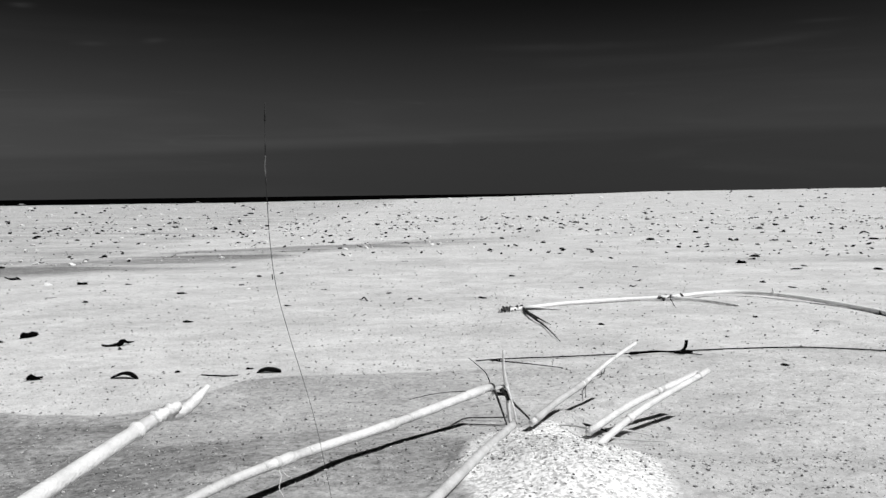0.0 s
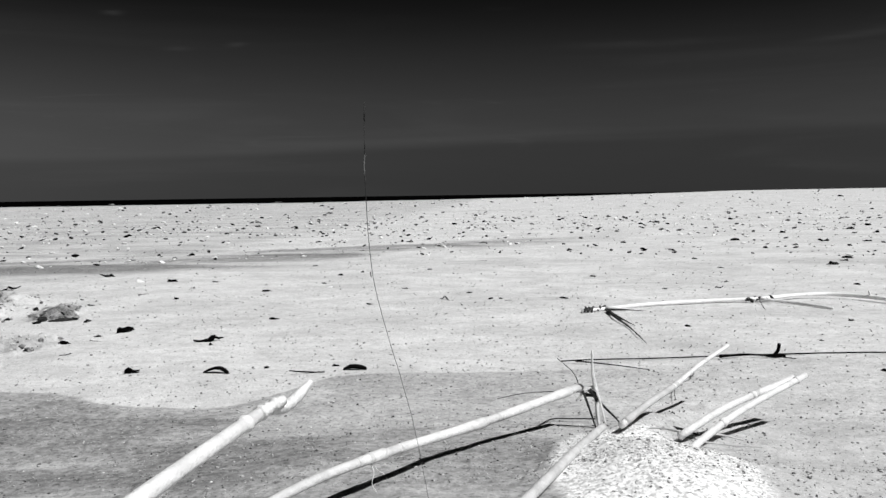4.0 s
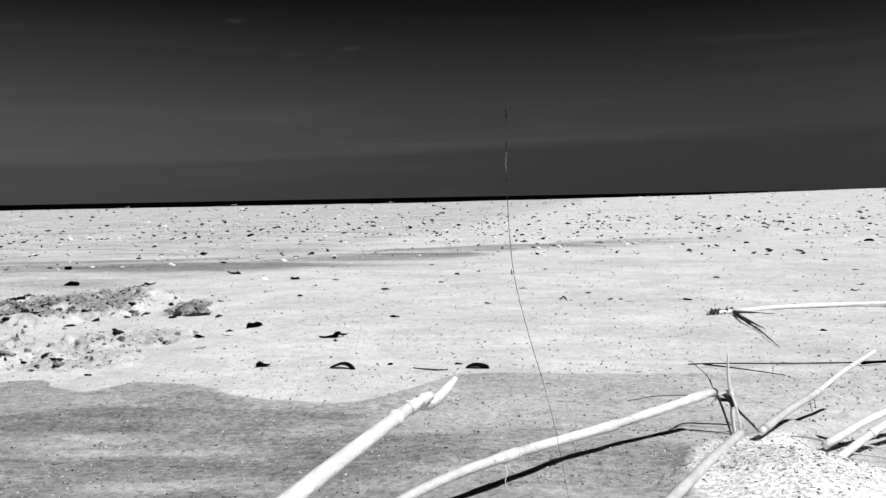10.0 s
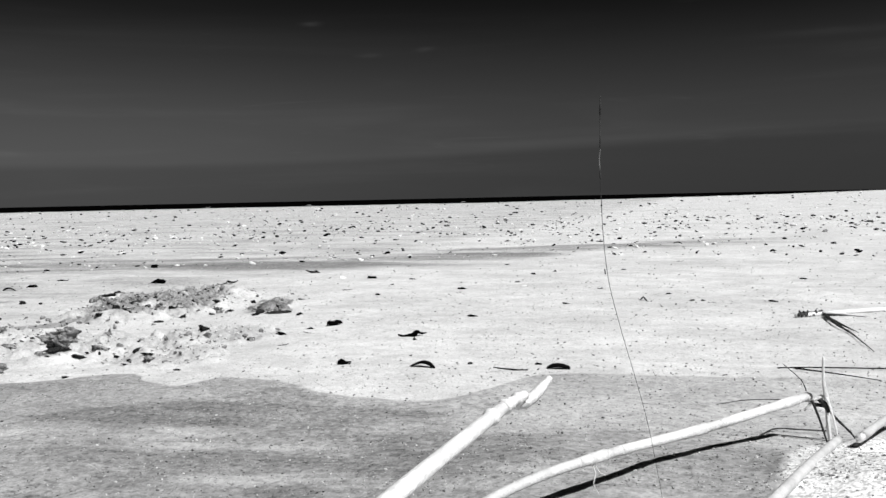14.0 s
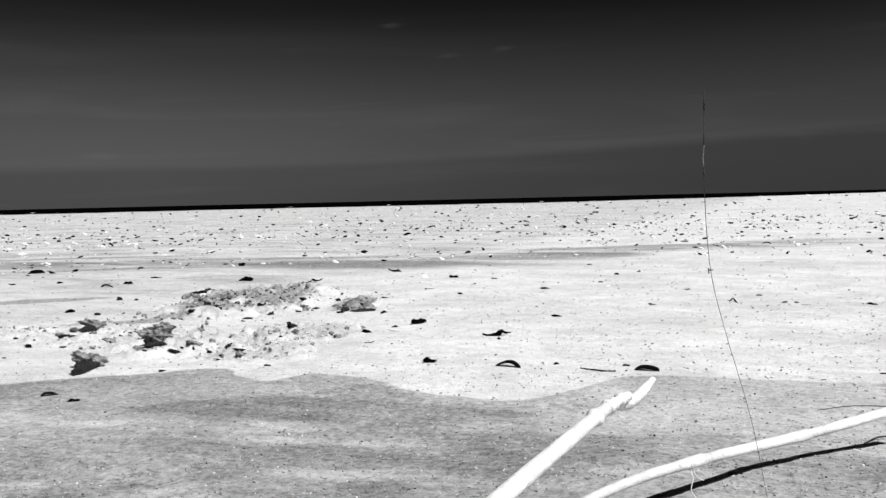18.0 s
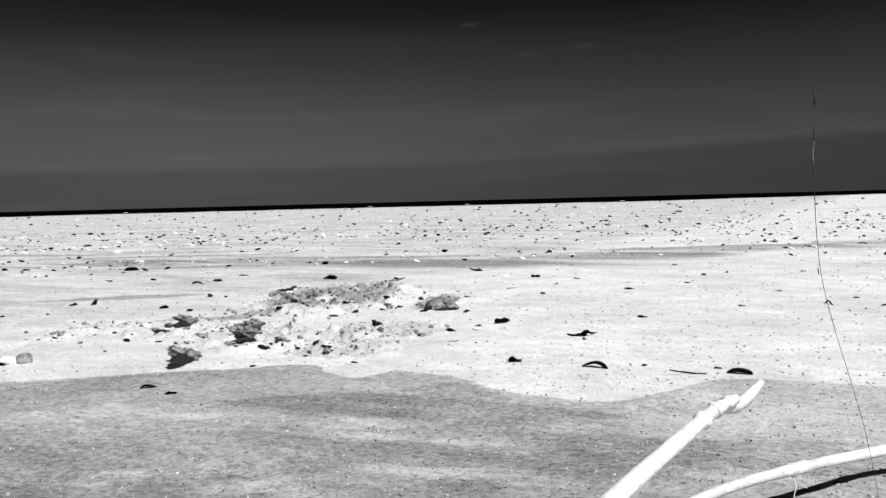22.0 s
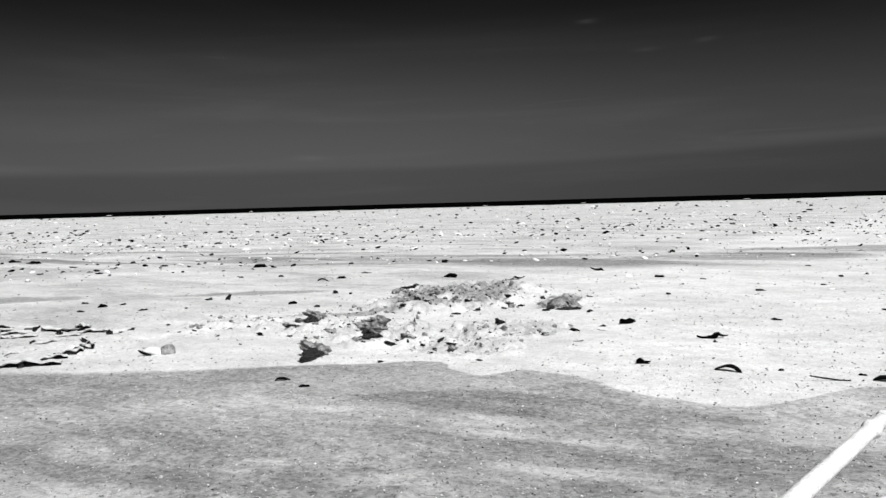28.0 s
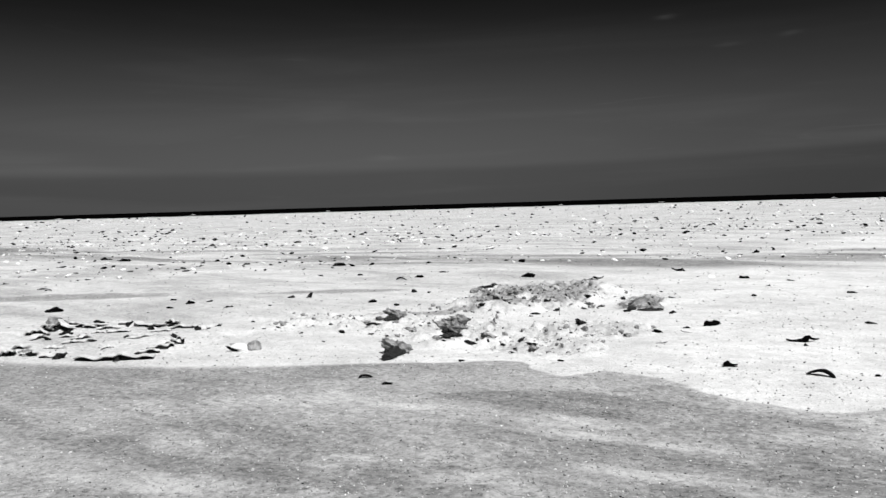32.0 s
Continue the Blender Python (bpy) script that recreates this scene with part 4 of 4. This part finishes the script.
# the two clear lumps of trodden sand and the rest of the clods
def clod_mesh(seed, rough=0.4):
    bm = bmesh.new()
    bmesh.ops.create_icosphere(bm, subdivisions=3 if rough > 0.65 else 4, radius=0.5)
    o = Vector((seed * 5.1, seed * 2.7, 0.3))
    for v in bm.verts:
        c = v.co.copy()
        n = 1.3 * noise.noise(c * 1.7 + o) + 0.9 * noise.fractal(c * 4.2 + o, 0.8, 2.1, 4) + 0.5 * noise.fractal(c * 12 + o, 0.6, 2.1, 3)
        v.co = c * (1 + n * rough)
        pinch = 1.0 - 0.26 * smooth(-v.co.z, -0.05, 0.3)
        v.co = Vector((v.co.x * pinch, v.co.y * pinch, v.co.z * 0.75 + 0.22))
    return bm


LUMPS = [(-1.293, 1.197, 0.036, 1.25), (-1.3, 1.22, 0.026, 1.2), (-1.589, 1.505, 0.038, 0.95), (-1.62, 1.47, 0.026, 0.5), (-1.335, 1.425, 0.046, 1.0), (-1.35, 1.46, 0.034, 1.1), (-1.208, 2.06, 0.07, 0.3), (-1.15, 2.04, 0.04, 0.45),
         (-1.224, 1.4, 0.028, 0.5), (-1.305, 1.345, 0.02, 0.5), (-1.446, 1.4, 0.024, 0.5), (-1.108, 1.395, 0.022, 0.5), (-1.064, 1.345, 0.02, 0.5), (-1.352, 2.03, 0.026, 0.5), (-1.504, 1.86, 0.03, 0.4), (-1.86, 2.15, 0.04, 0.4), (-1.59, 2.02, 0.04, 0.35), (-2.3, 0.965, 0.045, 0.7), (-1.95, 0.74, 0.03, 0.5)]


def lump(name, label, x, y, s, h, k, mat, group, rough=0.5, lean=0.6):
    """A crumbly lump that overhangs on one side."""
    bm = clod_mesh(k, rough)
    turn = Matrix.Rotation(radians(35 + 37 * k), 3, "Z") @ Matrix.Rotation(radians(11 * (k % 4)), 3, "Y")
    for v in bm.verts:
        c = turn @ Vector((v.co.x * s * 1.35, v.co.y * s * 0.85, v.co.z * s * h * 1.15))
        v.co = Vector((c.x - 0.1 * lean * c.z, c.y - lean * c.z, c.z))
    ob = part(name, bm, mat)
    ob.matrix_world = pose(x, y, gz(x, y) - s * h * 0.05)
    tagged(ob, label, "sand clod", group)


for k, (x, y, s, h) in enumerate(LUMPS):
    lump("sand_clod", "crumbly lump of trodden beach sand", x, y, s, h, k, CLOD, "clods of trodden sand", lean=0.75)
# dark damp lumps below them, undercut shade put into the colour: middle, length, width, height, turn
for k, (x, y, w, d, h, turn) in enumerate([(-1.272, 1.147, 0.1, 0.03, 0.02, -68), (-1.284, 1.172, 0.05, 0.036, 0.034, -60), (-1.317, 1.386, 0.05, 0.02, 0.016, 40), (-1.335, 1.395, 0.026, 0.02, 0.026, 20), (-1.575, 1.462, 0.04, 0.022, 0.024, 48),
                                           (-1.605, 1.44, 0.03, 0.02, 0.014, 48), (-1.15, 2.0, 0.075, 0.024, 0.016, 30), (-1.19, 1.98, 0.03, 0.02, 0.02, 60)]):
    ob = part("undercut_clod_shade", clod_mesh(70 + k, 0.34), UNDERCUT_SHADE)
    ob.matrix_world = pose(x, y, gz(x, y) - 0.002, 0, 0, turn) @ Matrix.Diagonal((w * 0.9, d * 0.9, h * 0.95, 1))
    tagged(ob, "dark crumbly damp sand, coloured as the shade under a trodden clod", "sand clod", "clods of trodden sand")
# small crumbs of damp sand turned up round them; near-black, the shade of gaps and crust edges is in their colour
CRUMBS_NEAR = [(-0.968, 1.293, 0.013), (-1.13, 1.197, 0.013), (-1.08, 1.292, 0.011), (-1.102, 1.332, 0.014), (-1.077, 1.357, 0.021), (-1.052, 1.388, 0.009), (-1.115, 1.372, 0.019), (-0.644, 1.659, 0.012), (-1.171, 1.383, 0.015), (-1.229, 1.343, 0.024), (-1.273, 1.313, 0.012), (-1.223, 1.364, 0.012), (-1.048, 1.524, 0.012), (-1.219, 1.404, 0.027), (-1.113, 1.515, 0.01), (-1.153, 1.491, 0.013), (-1.006, 1.617, 0.023), (-1.721, 0.822, 0.046), (-1.714, 0.855, 0.038), (-1.524, 1.194, 0.008), (-1.125, 1.621, 0.024), (-1.461, 1.33, 0.011), (-1.757, 0.912, 0.032), (-1.432, 1.379, 0.019)]
CRUMBS_MIDDLE = [(-1.099, 1.668, 0.016), (-0.937, 1.766, 0.016), (-1.852, 0.758, 0.048), (-1.15, 1.648, 0.019), (-1.517, 1.334, 0.013), (-1.789, 0.957, 0.027), (-1.444, 1.427, 0.011), (-1.584, 1.306, 0.019), (-1.45, 1.463, 0.014), (-1.934, 0.739, 0.039), (-1.668, 1.25, 0.011), (-1.831, 1.01, 0.025), (-1.595, 1.412, 0.023), (-1.591, 1.425, 0.017), (-1.898, 1.054, 0.023), (-1.779, 1.27, 0.015), (-1.811, 1.252, 0.009), (-2.018, 0.912, 0.024), (-2.008, 0.993, 0.024), (-1.075, 1.974, 0.018), (-1.371, 1.793, 0.021), (-1.935, 1.206, 0.015), (-1.517, 1.71, 0.015), (-1.971, 1.165, 0.021)]
CRUMBS_FAR = [(-1.193, 1.96, 0.021), (-1.962, 1.191, 0.012), (-1.129, 2.019, 0.025), (-2.147, 0.867, 0.022), (-1.467, 1.803, 0.022), (-1.522, 1.76, 0.022), (-1.369, 1.89, 0.022), (-2.068, 1.09, 0.037), (-1.942, 1.315, 0.013), (-2.123, 1.008, 0.019), (-1.323, 1.956, 0.016), (-1.18, 2.069, 0.032), (-2.194, 0.938, 0.032), (-1.424, 1.923, 0.032), (-1.308, 2.018, 0.022), (-2.1, 1.172, 0.029), (-1.521, 1.891, 0.036), (-1.488, 1.922, 0.045), (-2.176, 1.097, 0.042), (-1.565, 1.882, 0.041), (-2.246, 1.004, 0.043), (-1.438, 2.004, 0.02), (-1.383, 2.079, 0.027), (-2.267, 1.059, 0.03)]
CRUMBS_FARTHEST = [(-1.433, 2.069, 0.02), (-1.704, 1.853, 0.017), (-2.328, 0.97, 0.051), (-1.326, 2.183, 0.017), (-1.859, 1.774, 0.027), (-1.552, 2.071, 0.026), (-1.498, 2.123, 0.021), (-1.627, 2.07, 0.026), (-1.491, 2.194, 0.021), (-2.203, 1.57, 0.014), (-1.788, 2.138, 0.037), (-2.261, 1.774, 0.031), (-2.302, 1.737, 0.023), (-2.005, 2.083, 0.015), (-2.063, 2.072, 0.031), (-1.836, 2.319, 0.032), (-1.929, 2.286, 0.028), (-1.926, 2.355, 0.037)]
for k, (x, y, s) in enumerate(CRUMBS_NEAR + CRUMBS_MIDDLE + CRUMBS_FAR + CRUMBS_FARTHEST):
    lump("sand_crumb", "small crumb of damp turned up sand, shade of gaps in its colour", x, y, min(s * 0.7, 0.024), 0.5, k, DAMP_SHADE, "dark crumbs of damp sand", 0.7, 0.3)


def scatter(name, label, mat, n, seed, spot, size, squash=0.5, category="beach debris"):
    """Many small faceted bits as one object; spot(rnd) gives x, y and size(rnd, r) the length."""
    rnd = random.Random(seed)
    base = bmesh.new()
    bmesh.ops.create_icosphere(base, subdivisions=1, radius=0.5)
    bv = [v.co.copy() for v in base.verts]
    bf = [[v.index for v in f.verts] for f in base.faces]
    base.free()
    spots = np.array([spot(rnd) for _ in range(n)])
    zs = ground_z(spots[:, 0], spots[:, 1])
    verts, faces = [], []
    for (x, y), z in zip(spots, zs):
        s = size(rnd, math.hypot(x, y))
        a, w, h = rnd.uniform(0, math.pi), rnd.uniform(0.3, 0.8), squash * rnd.uniform(0.5, 1.3)
        c, d, lean = math.cos(a), math.sin(a), rnd.uniform(-0.35, 0.35)
        off = len(verts)
        for v in bv:
            j = rnd.uniform(0.7, 1.25)
            u, t, q = v.x * s * j, v.y * s * w * j, (v.z * h + v.x * lean) * s + s * 0.12
            verts.append((x + u * c - t * d, y + u * d + t * c, z + q))
        faces += [[i + off for i in f] for f in bf]
    return tagged(mesh_object(name, verts, faces, mat, False), label, category, kind="stuff")


def far_spot(rnd, near=4.0, top=108, low=12):
    a = radians(rnd.uniform(-78, 33))
    r = 450 / rnd.uniform(low, top)
    if r < 6.5 and rnd.random() < 0.5:
        r *= 1.7
    return r * math.sin(a), r * math.cos(a)


scatter("far_dark_wrack", "scattered dark scraps of weed and shell far over the sand", WRACK, 3000, 5, far_spot, lambda q, r: (0.009 + 0.0023 * r) * (0.5 + 1.7 * q.random() ** 4), 0.36)
scatter("far_pale_shells", "scattered pale broken shells far over the sand", PALE, 1900, 6, far_spot, lambda q, r: (0.011 + 0.0028 * r) * (0.5 + 1.4 * q.random() ** 3), 0.4)


def near_spot(rnd):
    a = radians(rnd.uniform(-74, 31))
    r = 450 / rnd.uniform(110, 560)
    return r * math.sin(a), r * math.cos(a)


scatter("dark_grit", "tiny dark bits of grit and weed on the sand", WRACK, 4200, 7, near_spot, lambda q, r: (0.0008 + 0.0007 * r) * (0.6 + 1.6 * q.random() ** 4), 0.5, "grit")
scatter("pale_grit", "tiny pale shell bits on the sand", PALE, 2200, 8, near_spot, lambda q, r: 0.001 + 0.002 * q.random() ** 3 + 0.0005 * r, 0.5, "grit")


scatter("grey_grit", "coarse grey sand grains and crumbs", CRUMB, 17000, 10, near_spot, lambda q, r: (0.0015 + 0.0008 * r) * (0.6 + 1.8 * q.random() ** 4), 0.6, "grit")


def scuff_spot(rnd):
    cx, cy, rx, ry, turn = SCUFFS[rnd.randrange(len(SCUFFS))]
    while True:
        u, v = rnd.uniform(-1, 1), rnd.uniform(-1, 1)
        if u * u + v * v < 1:
            c, s = math.cos(radians(turn)), math.sin(radians(turn))
            return cx + u * rx * c - v * ry * s, cy + u * rx * s + v * ry * c


scatter("sand_crumbs", "loose crumbs of trodden sand", CRUST, 800, 9, scuff_spot, lambda q, r: 0.003 + 0.01 * q.random() ** 3, 0.5, "sand crumbs")
def mound_spot(rnd):
    x, y = scuff_spot(rnd)
    cx, cy, rx, ry, turn = SCUFFS[0]
    return (x, y) if rnd.random() < 0.3 else (cx + rnd.gauss(0, 0.5) * rx, cy + rnd.gauss(0, 0.5) * ry)


scatter("damp_crumbs", "grey damp crumbs on the trodden mound", CLOD, 650, 29, mound_spot, lambda q, r: 0.005 + 0.016 * q.random() ** 2, 0.7, "sand crumbs")
# near-black specks that paint the shade of small pits
scatter("pit_shade_crumbs", "near-black crumbs standing in for shaded pits in the trodden sand", DAMP_SHADE, 420, 19, mound_spot, lambda q, r: 0.003 + 0.012 * q.random() ** 3, 0.5, "sand crumbs")


# broken crust round the footprint: pale skin over a near-black layer that paints the shade of the gap; each row a line
# of break points, height and depth of the flake
BREAKS = [([(-1.8, 0.765), (-1.745, 0.8), (-1.705, 0.832), (-1.678, 0.872)], 0.016, 0.1), ([(-1.76, 0.875), (-1.735, 0.92)], 0.014, 0.06), ([(-1.81, 0.94), (-1.785, 0.985)], 0.014, 0.06),
          ([(-1.815, 0.965), (-1.83, 0.99), (-1.79, 1.003)], 0.013, 0.05), ([(-1.808, 0.99), (-1.79, 1.012)], 0.027, 0.04),
          ([(-1.895, 0.735), (-1.862, 0.768)], 0.011, 0.07), ([(-1.955, 0.722), (-1.93, 0.745)], 0.014, 0.05), ([(-1.985, 0.69), (-1.965, 0.715)], 0.02, 0.05),
          ([(-2.3, 0.92), (-2.27, 0.95), (-2.235, 0.962)], 0.026, 0.07), ([(-2.268, 0.98), (-2.215, 1.02)], 0.014, 0.06), ([(-2.205, 1.022), (-2.16, 1.04), (-2.125, 1.04)], 0.01, 0.06),
          ([(-2.22, 1.085), (-2.19, 1.12), (-2.125, 1.094), (-2.094, 1.106), (-2.125, 1.165)], 0.014, 0.07), ([(-2.13, 1.17), (-2.1, 1.192)], 0.016, 0.05),
          ([(-2.07, 1.145), (-2.03, 1.16), (-1.99, 1.178)], 0.009, 0.06), ([(-2.125, 1.003), (-2.085, 1.045)], 0.008, 0.06), ([(-2.155, 0.978), (-2.135, 1.005)], 0.008, 0.05),
          ([(-2.09, 0.9), (-2.095, 0.945)], 0.012, 0.05), ([(-2.17, 0.84), (-2.21, 0.885)], 0.013, 0.06), ([(-1.885, 0.865), (-1.87, 0.885)], 0.006, 0.05),
          ([(-2.24, 1.0), (-2.2, 1.06)], 0.012, 0.05), ([(-2.06, 0.86), (-2.02, 0.9)], 0.008, 0.06), ([(-2.0, 0.99), (-1.95, 1.03)], 0.006, 0.05),
          ([(-1.99, 0.79), (-1.96, 0.815)], 0.007, 0.06), ([(-2.26, 0.86), (-2.22, 0.9)], 0.014, 0.05), ([(-2.33, 0.985), (-2.28, 1.02)], 0.012, 0.05),
          ([(-2.17, 0.905), (-2.14, 0.94)], 0.009, 0.05), ([(-2.03, 1.06), (-1.99, 1.1)], 0.007, 0.05), ([(-2.05, 0.745), (-2.02, 0.765)], 0.012, 0.06)]


def strip_mesh(rows):
    """A closed skin over rows of cross sections."""
    bm = bmesh.new()
    rings = [[bm.verts.new(p) for p in row] for row in rows]
    m = len(rings[0])
    for a, b in zip(rings, rings[1:]):
        for k in range(m):
            bm.faces.new((a[k], a[(k + 1) % m], b[(k + 1) % m], b[k]))
    bm.faces.new(rings[0][::-1]), bm.faces.new(rings[-1])
    bmesh.ops.recalc_face_normals(bm, faces=bm.faces)
    return bm


def crust_flake(pts, h, d, k):
    """A flake of crust, lifted along its broken front and running into the sand behind."""
    rnd = random.Random(k)
    mid = Vector((pts[0][0], pts[0][1], gz(*pts[0])))
    top = holder("crust_flake", mid, "lifted flake of pale sand crust over a gap coloured as shade", "sand crust", "flakes of broken crust")
    line = spline([(x, y, 0) for x, y in pts], 7)
    crust, damp, m = [], [], len(line) - 1
    for i, p in enumerate(line):
        way = (line[min(i + 1, m)] - line[max(i - 1, 0)]).normalized()
        back = Vector((-way.y, way.x, 0))
        back = back if back.dot(p) > 0 else -back
        u = i / m
        up = 0.9 * h * (0.2 + 0.75 * math.sin(math.pi * (0.08 + 0.84 * u)) ** 0.5) * (0.85 + 0.7 * noise.noise(Vector((u * 6, k * 3.1, 0))))
        p = p + back * (0.5 * h * noise.noise(Vector((u * 9, k * 1.7, 5))) + rnd.uniform(-0.001, 0.001))
        base = Vector((p.x, p.y, gz(p.x, p.y))) - mid
        reach = 0.55 * d * (0.8 + 0.5 * noise.noise(Vector((u * 4, k, 9))))
        tail = p + back * reach
        end = Vector((tail.x, tail.y, gz(tail.x, tail.y) - 0.003)) - mid
        z = Vector((0, 0, 1))
        crust.append([base - back * 0.0095 + z * (up - 0.0016), base - back * 0.0095 + z * up, base + back * reach * 0.35 + z * (up * 0.86 + 0.001), end, base + back * 0.006 + z * (up - 0.005)])
        # layer under the lip, its dark colour stands in for the gap's shade
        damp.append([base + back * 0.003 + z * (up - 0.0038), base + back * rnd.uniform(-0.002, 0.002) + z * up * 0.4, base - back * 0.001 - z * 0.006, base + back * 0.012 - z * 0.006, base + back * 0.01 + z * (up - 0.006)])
    for name, rows, mat in (("crust", crust, CRUST), ("gap_shade_layer", damp, DAMP_SHADE)):
        ob = part(name, strip_mesh(rows), mat, top, "near-black layer, shade under the crust put in its colour" if mat is DAMP_SHADE else "")
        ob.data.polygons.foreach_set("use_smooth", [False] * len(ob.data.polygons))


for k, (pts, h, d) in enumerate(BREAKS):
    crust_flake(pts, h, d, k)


# the odd white piece beside the footprint: a broken shell with a hollow grey end
def white_shell(x, y):
    top = holder("broken_white_shell", (x, y, gz(x, y)), "broken white shell with a rounded hollow grey end", "shell")
    top.rotation_euler = (0, 0, radians(50))
    bm = half_shell_mesh(4, 0.2, 0.3)
    bmesh.ops.scale(bm, vec=(0.045, 0.11, 0.05), verts=bm.verts)
    bmesh.ops.translate(bm, vec=(-0.016, 0.0, 0.004), verts=bm.verts)
    part("shell_lip", bm, PALE, top)
    part("shell_edge", tube(spline([Vector((-0.046, -0.004, 0.011)), Vector((-0.034, -0.012, 0.006)), Vector((-0.02, -0.018, 0.002))], 6), lambda u: 0.0012 + 0.0025 * math.sin(math.pi * u), 7, 0.3, 0.7, 3), WRACK, top, "dark broken edge")
    bm = bmesh.new()
    bmesh.ops.create_uvsphere(bm, u_segments=20, v_segments=12, radius=0.5)
    for v in bm.verts:
        v.co = Vector((v.co.x * 0.034, v.co.y * 0.032, v.co.z * 0.034 + 0.002)) * (1 + 0.25 * noise.noise(v.co * 3) + 0.08 * noise.noise(v.co * 9))
        v.co.x += 0.013
    part("shell_cap", bm, CLOD, top, "grey rounded cap")


white_shell(-1.585, 1.038)

# surf flecks on the water line
rnd = random.Random(12)
for k in range(16):
    a, r = radians(rnd.uniform(-70, 8)), rnd.uniform(70, 200)
    bm = bmesh.new()
    bmesh.ops.create_icosphere(bm, subdivisions=2, radius=0.5)
    for v in bm.verts:
        v.co = Vector((v.co.x * r * 0.006, v.co.y * 0.6, v.co.z * r * 0.0007)) * (1 + 0.5 * noise.noise(v.co * 3 + Vector((k, 0, 0))))
    ob = part("wave_crest", bm, FOAM)
    ob.matrix_world = pose(r * math.sin(a), r * math.cos(a), -0.45, 0, 0, -math.degrees(a))
    tagged(ob, "small white breaking wave crest on the dark sea", "wave", "wave crests")


def heap_spot(rnd):
    while True:
        u, v = rnd.gauss(0, 0.5), rnd.gauss(0, 0.5)
        if u * u + v * v < 1:
            return 0.125 + 0.1 * u, 0.83 + 0.24 * v


scatter("heap_dark_grains", "coarse dark grains in the pale sand heap", CRUMB, 160, 21, heap_spot, lambda q, r: 0.0018 + 0.0028 * q.random() ** 2, 0.5, "grit")
scatter("heap_pale_grains", "coarse pale shell grains in the sand heap", PALE, 900, 22, heap_spot, lambda q, r: 0.0026 + 0.0034 * q.random() ** 2, 0.16, "grit")
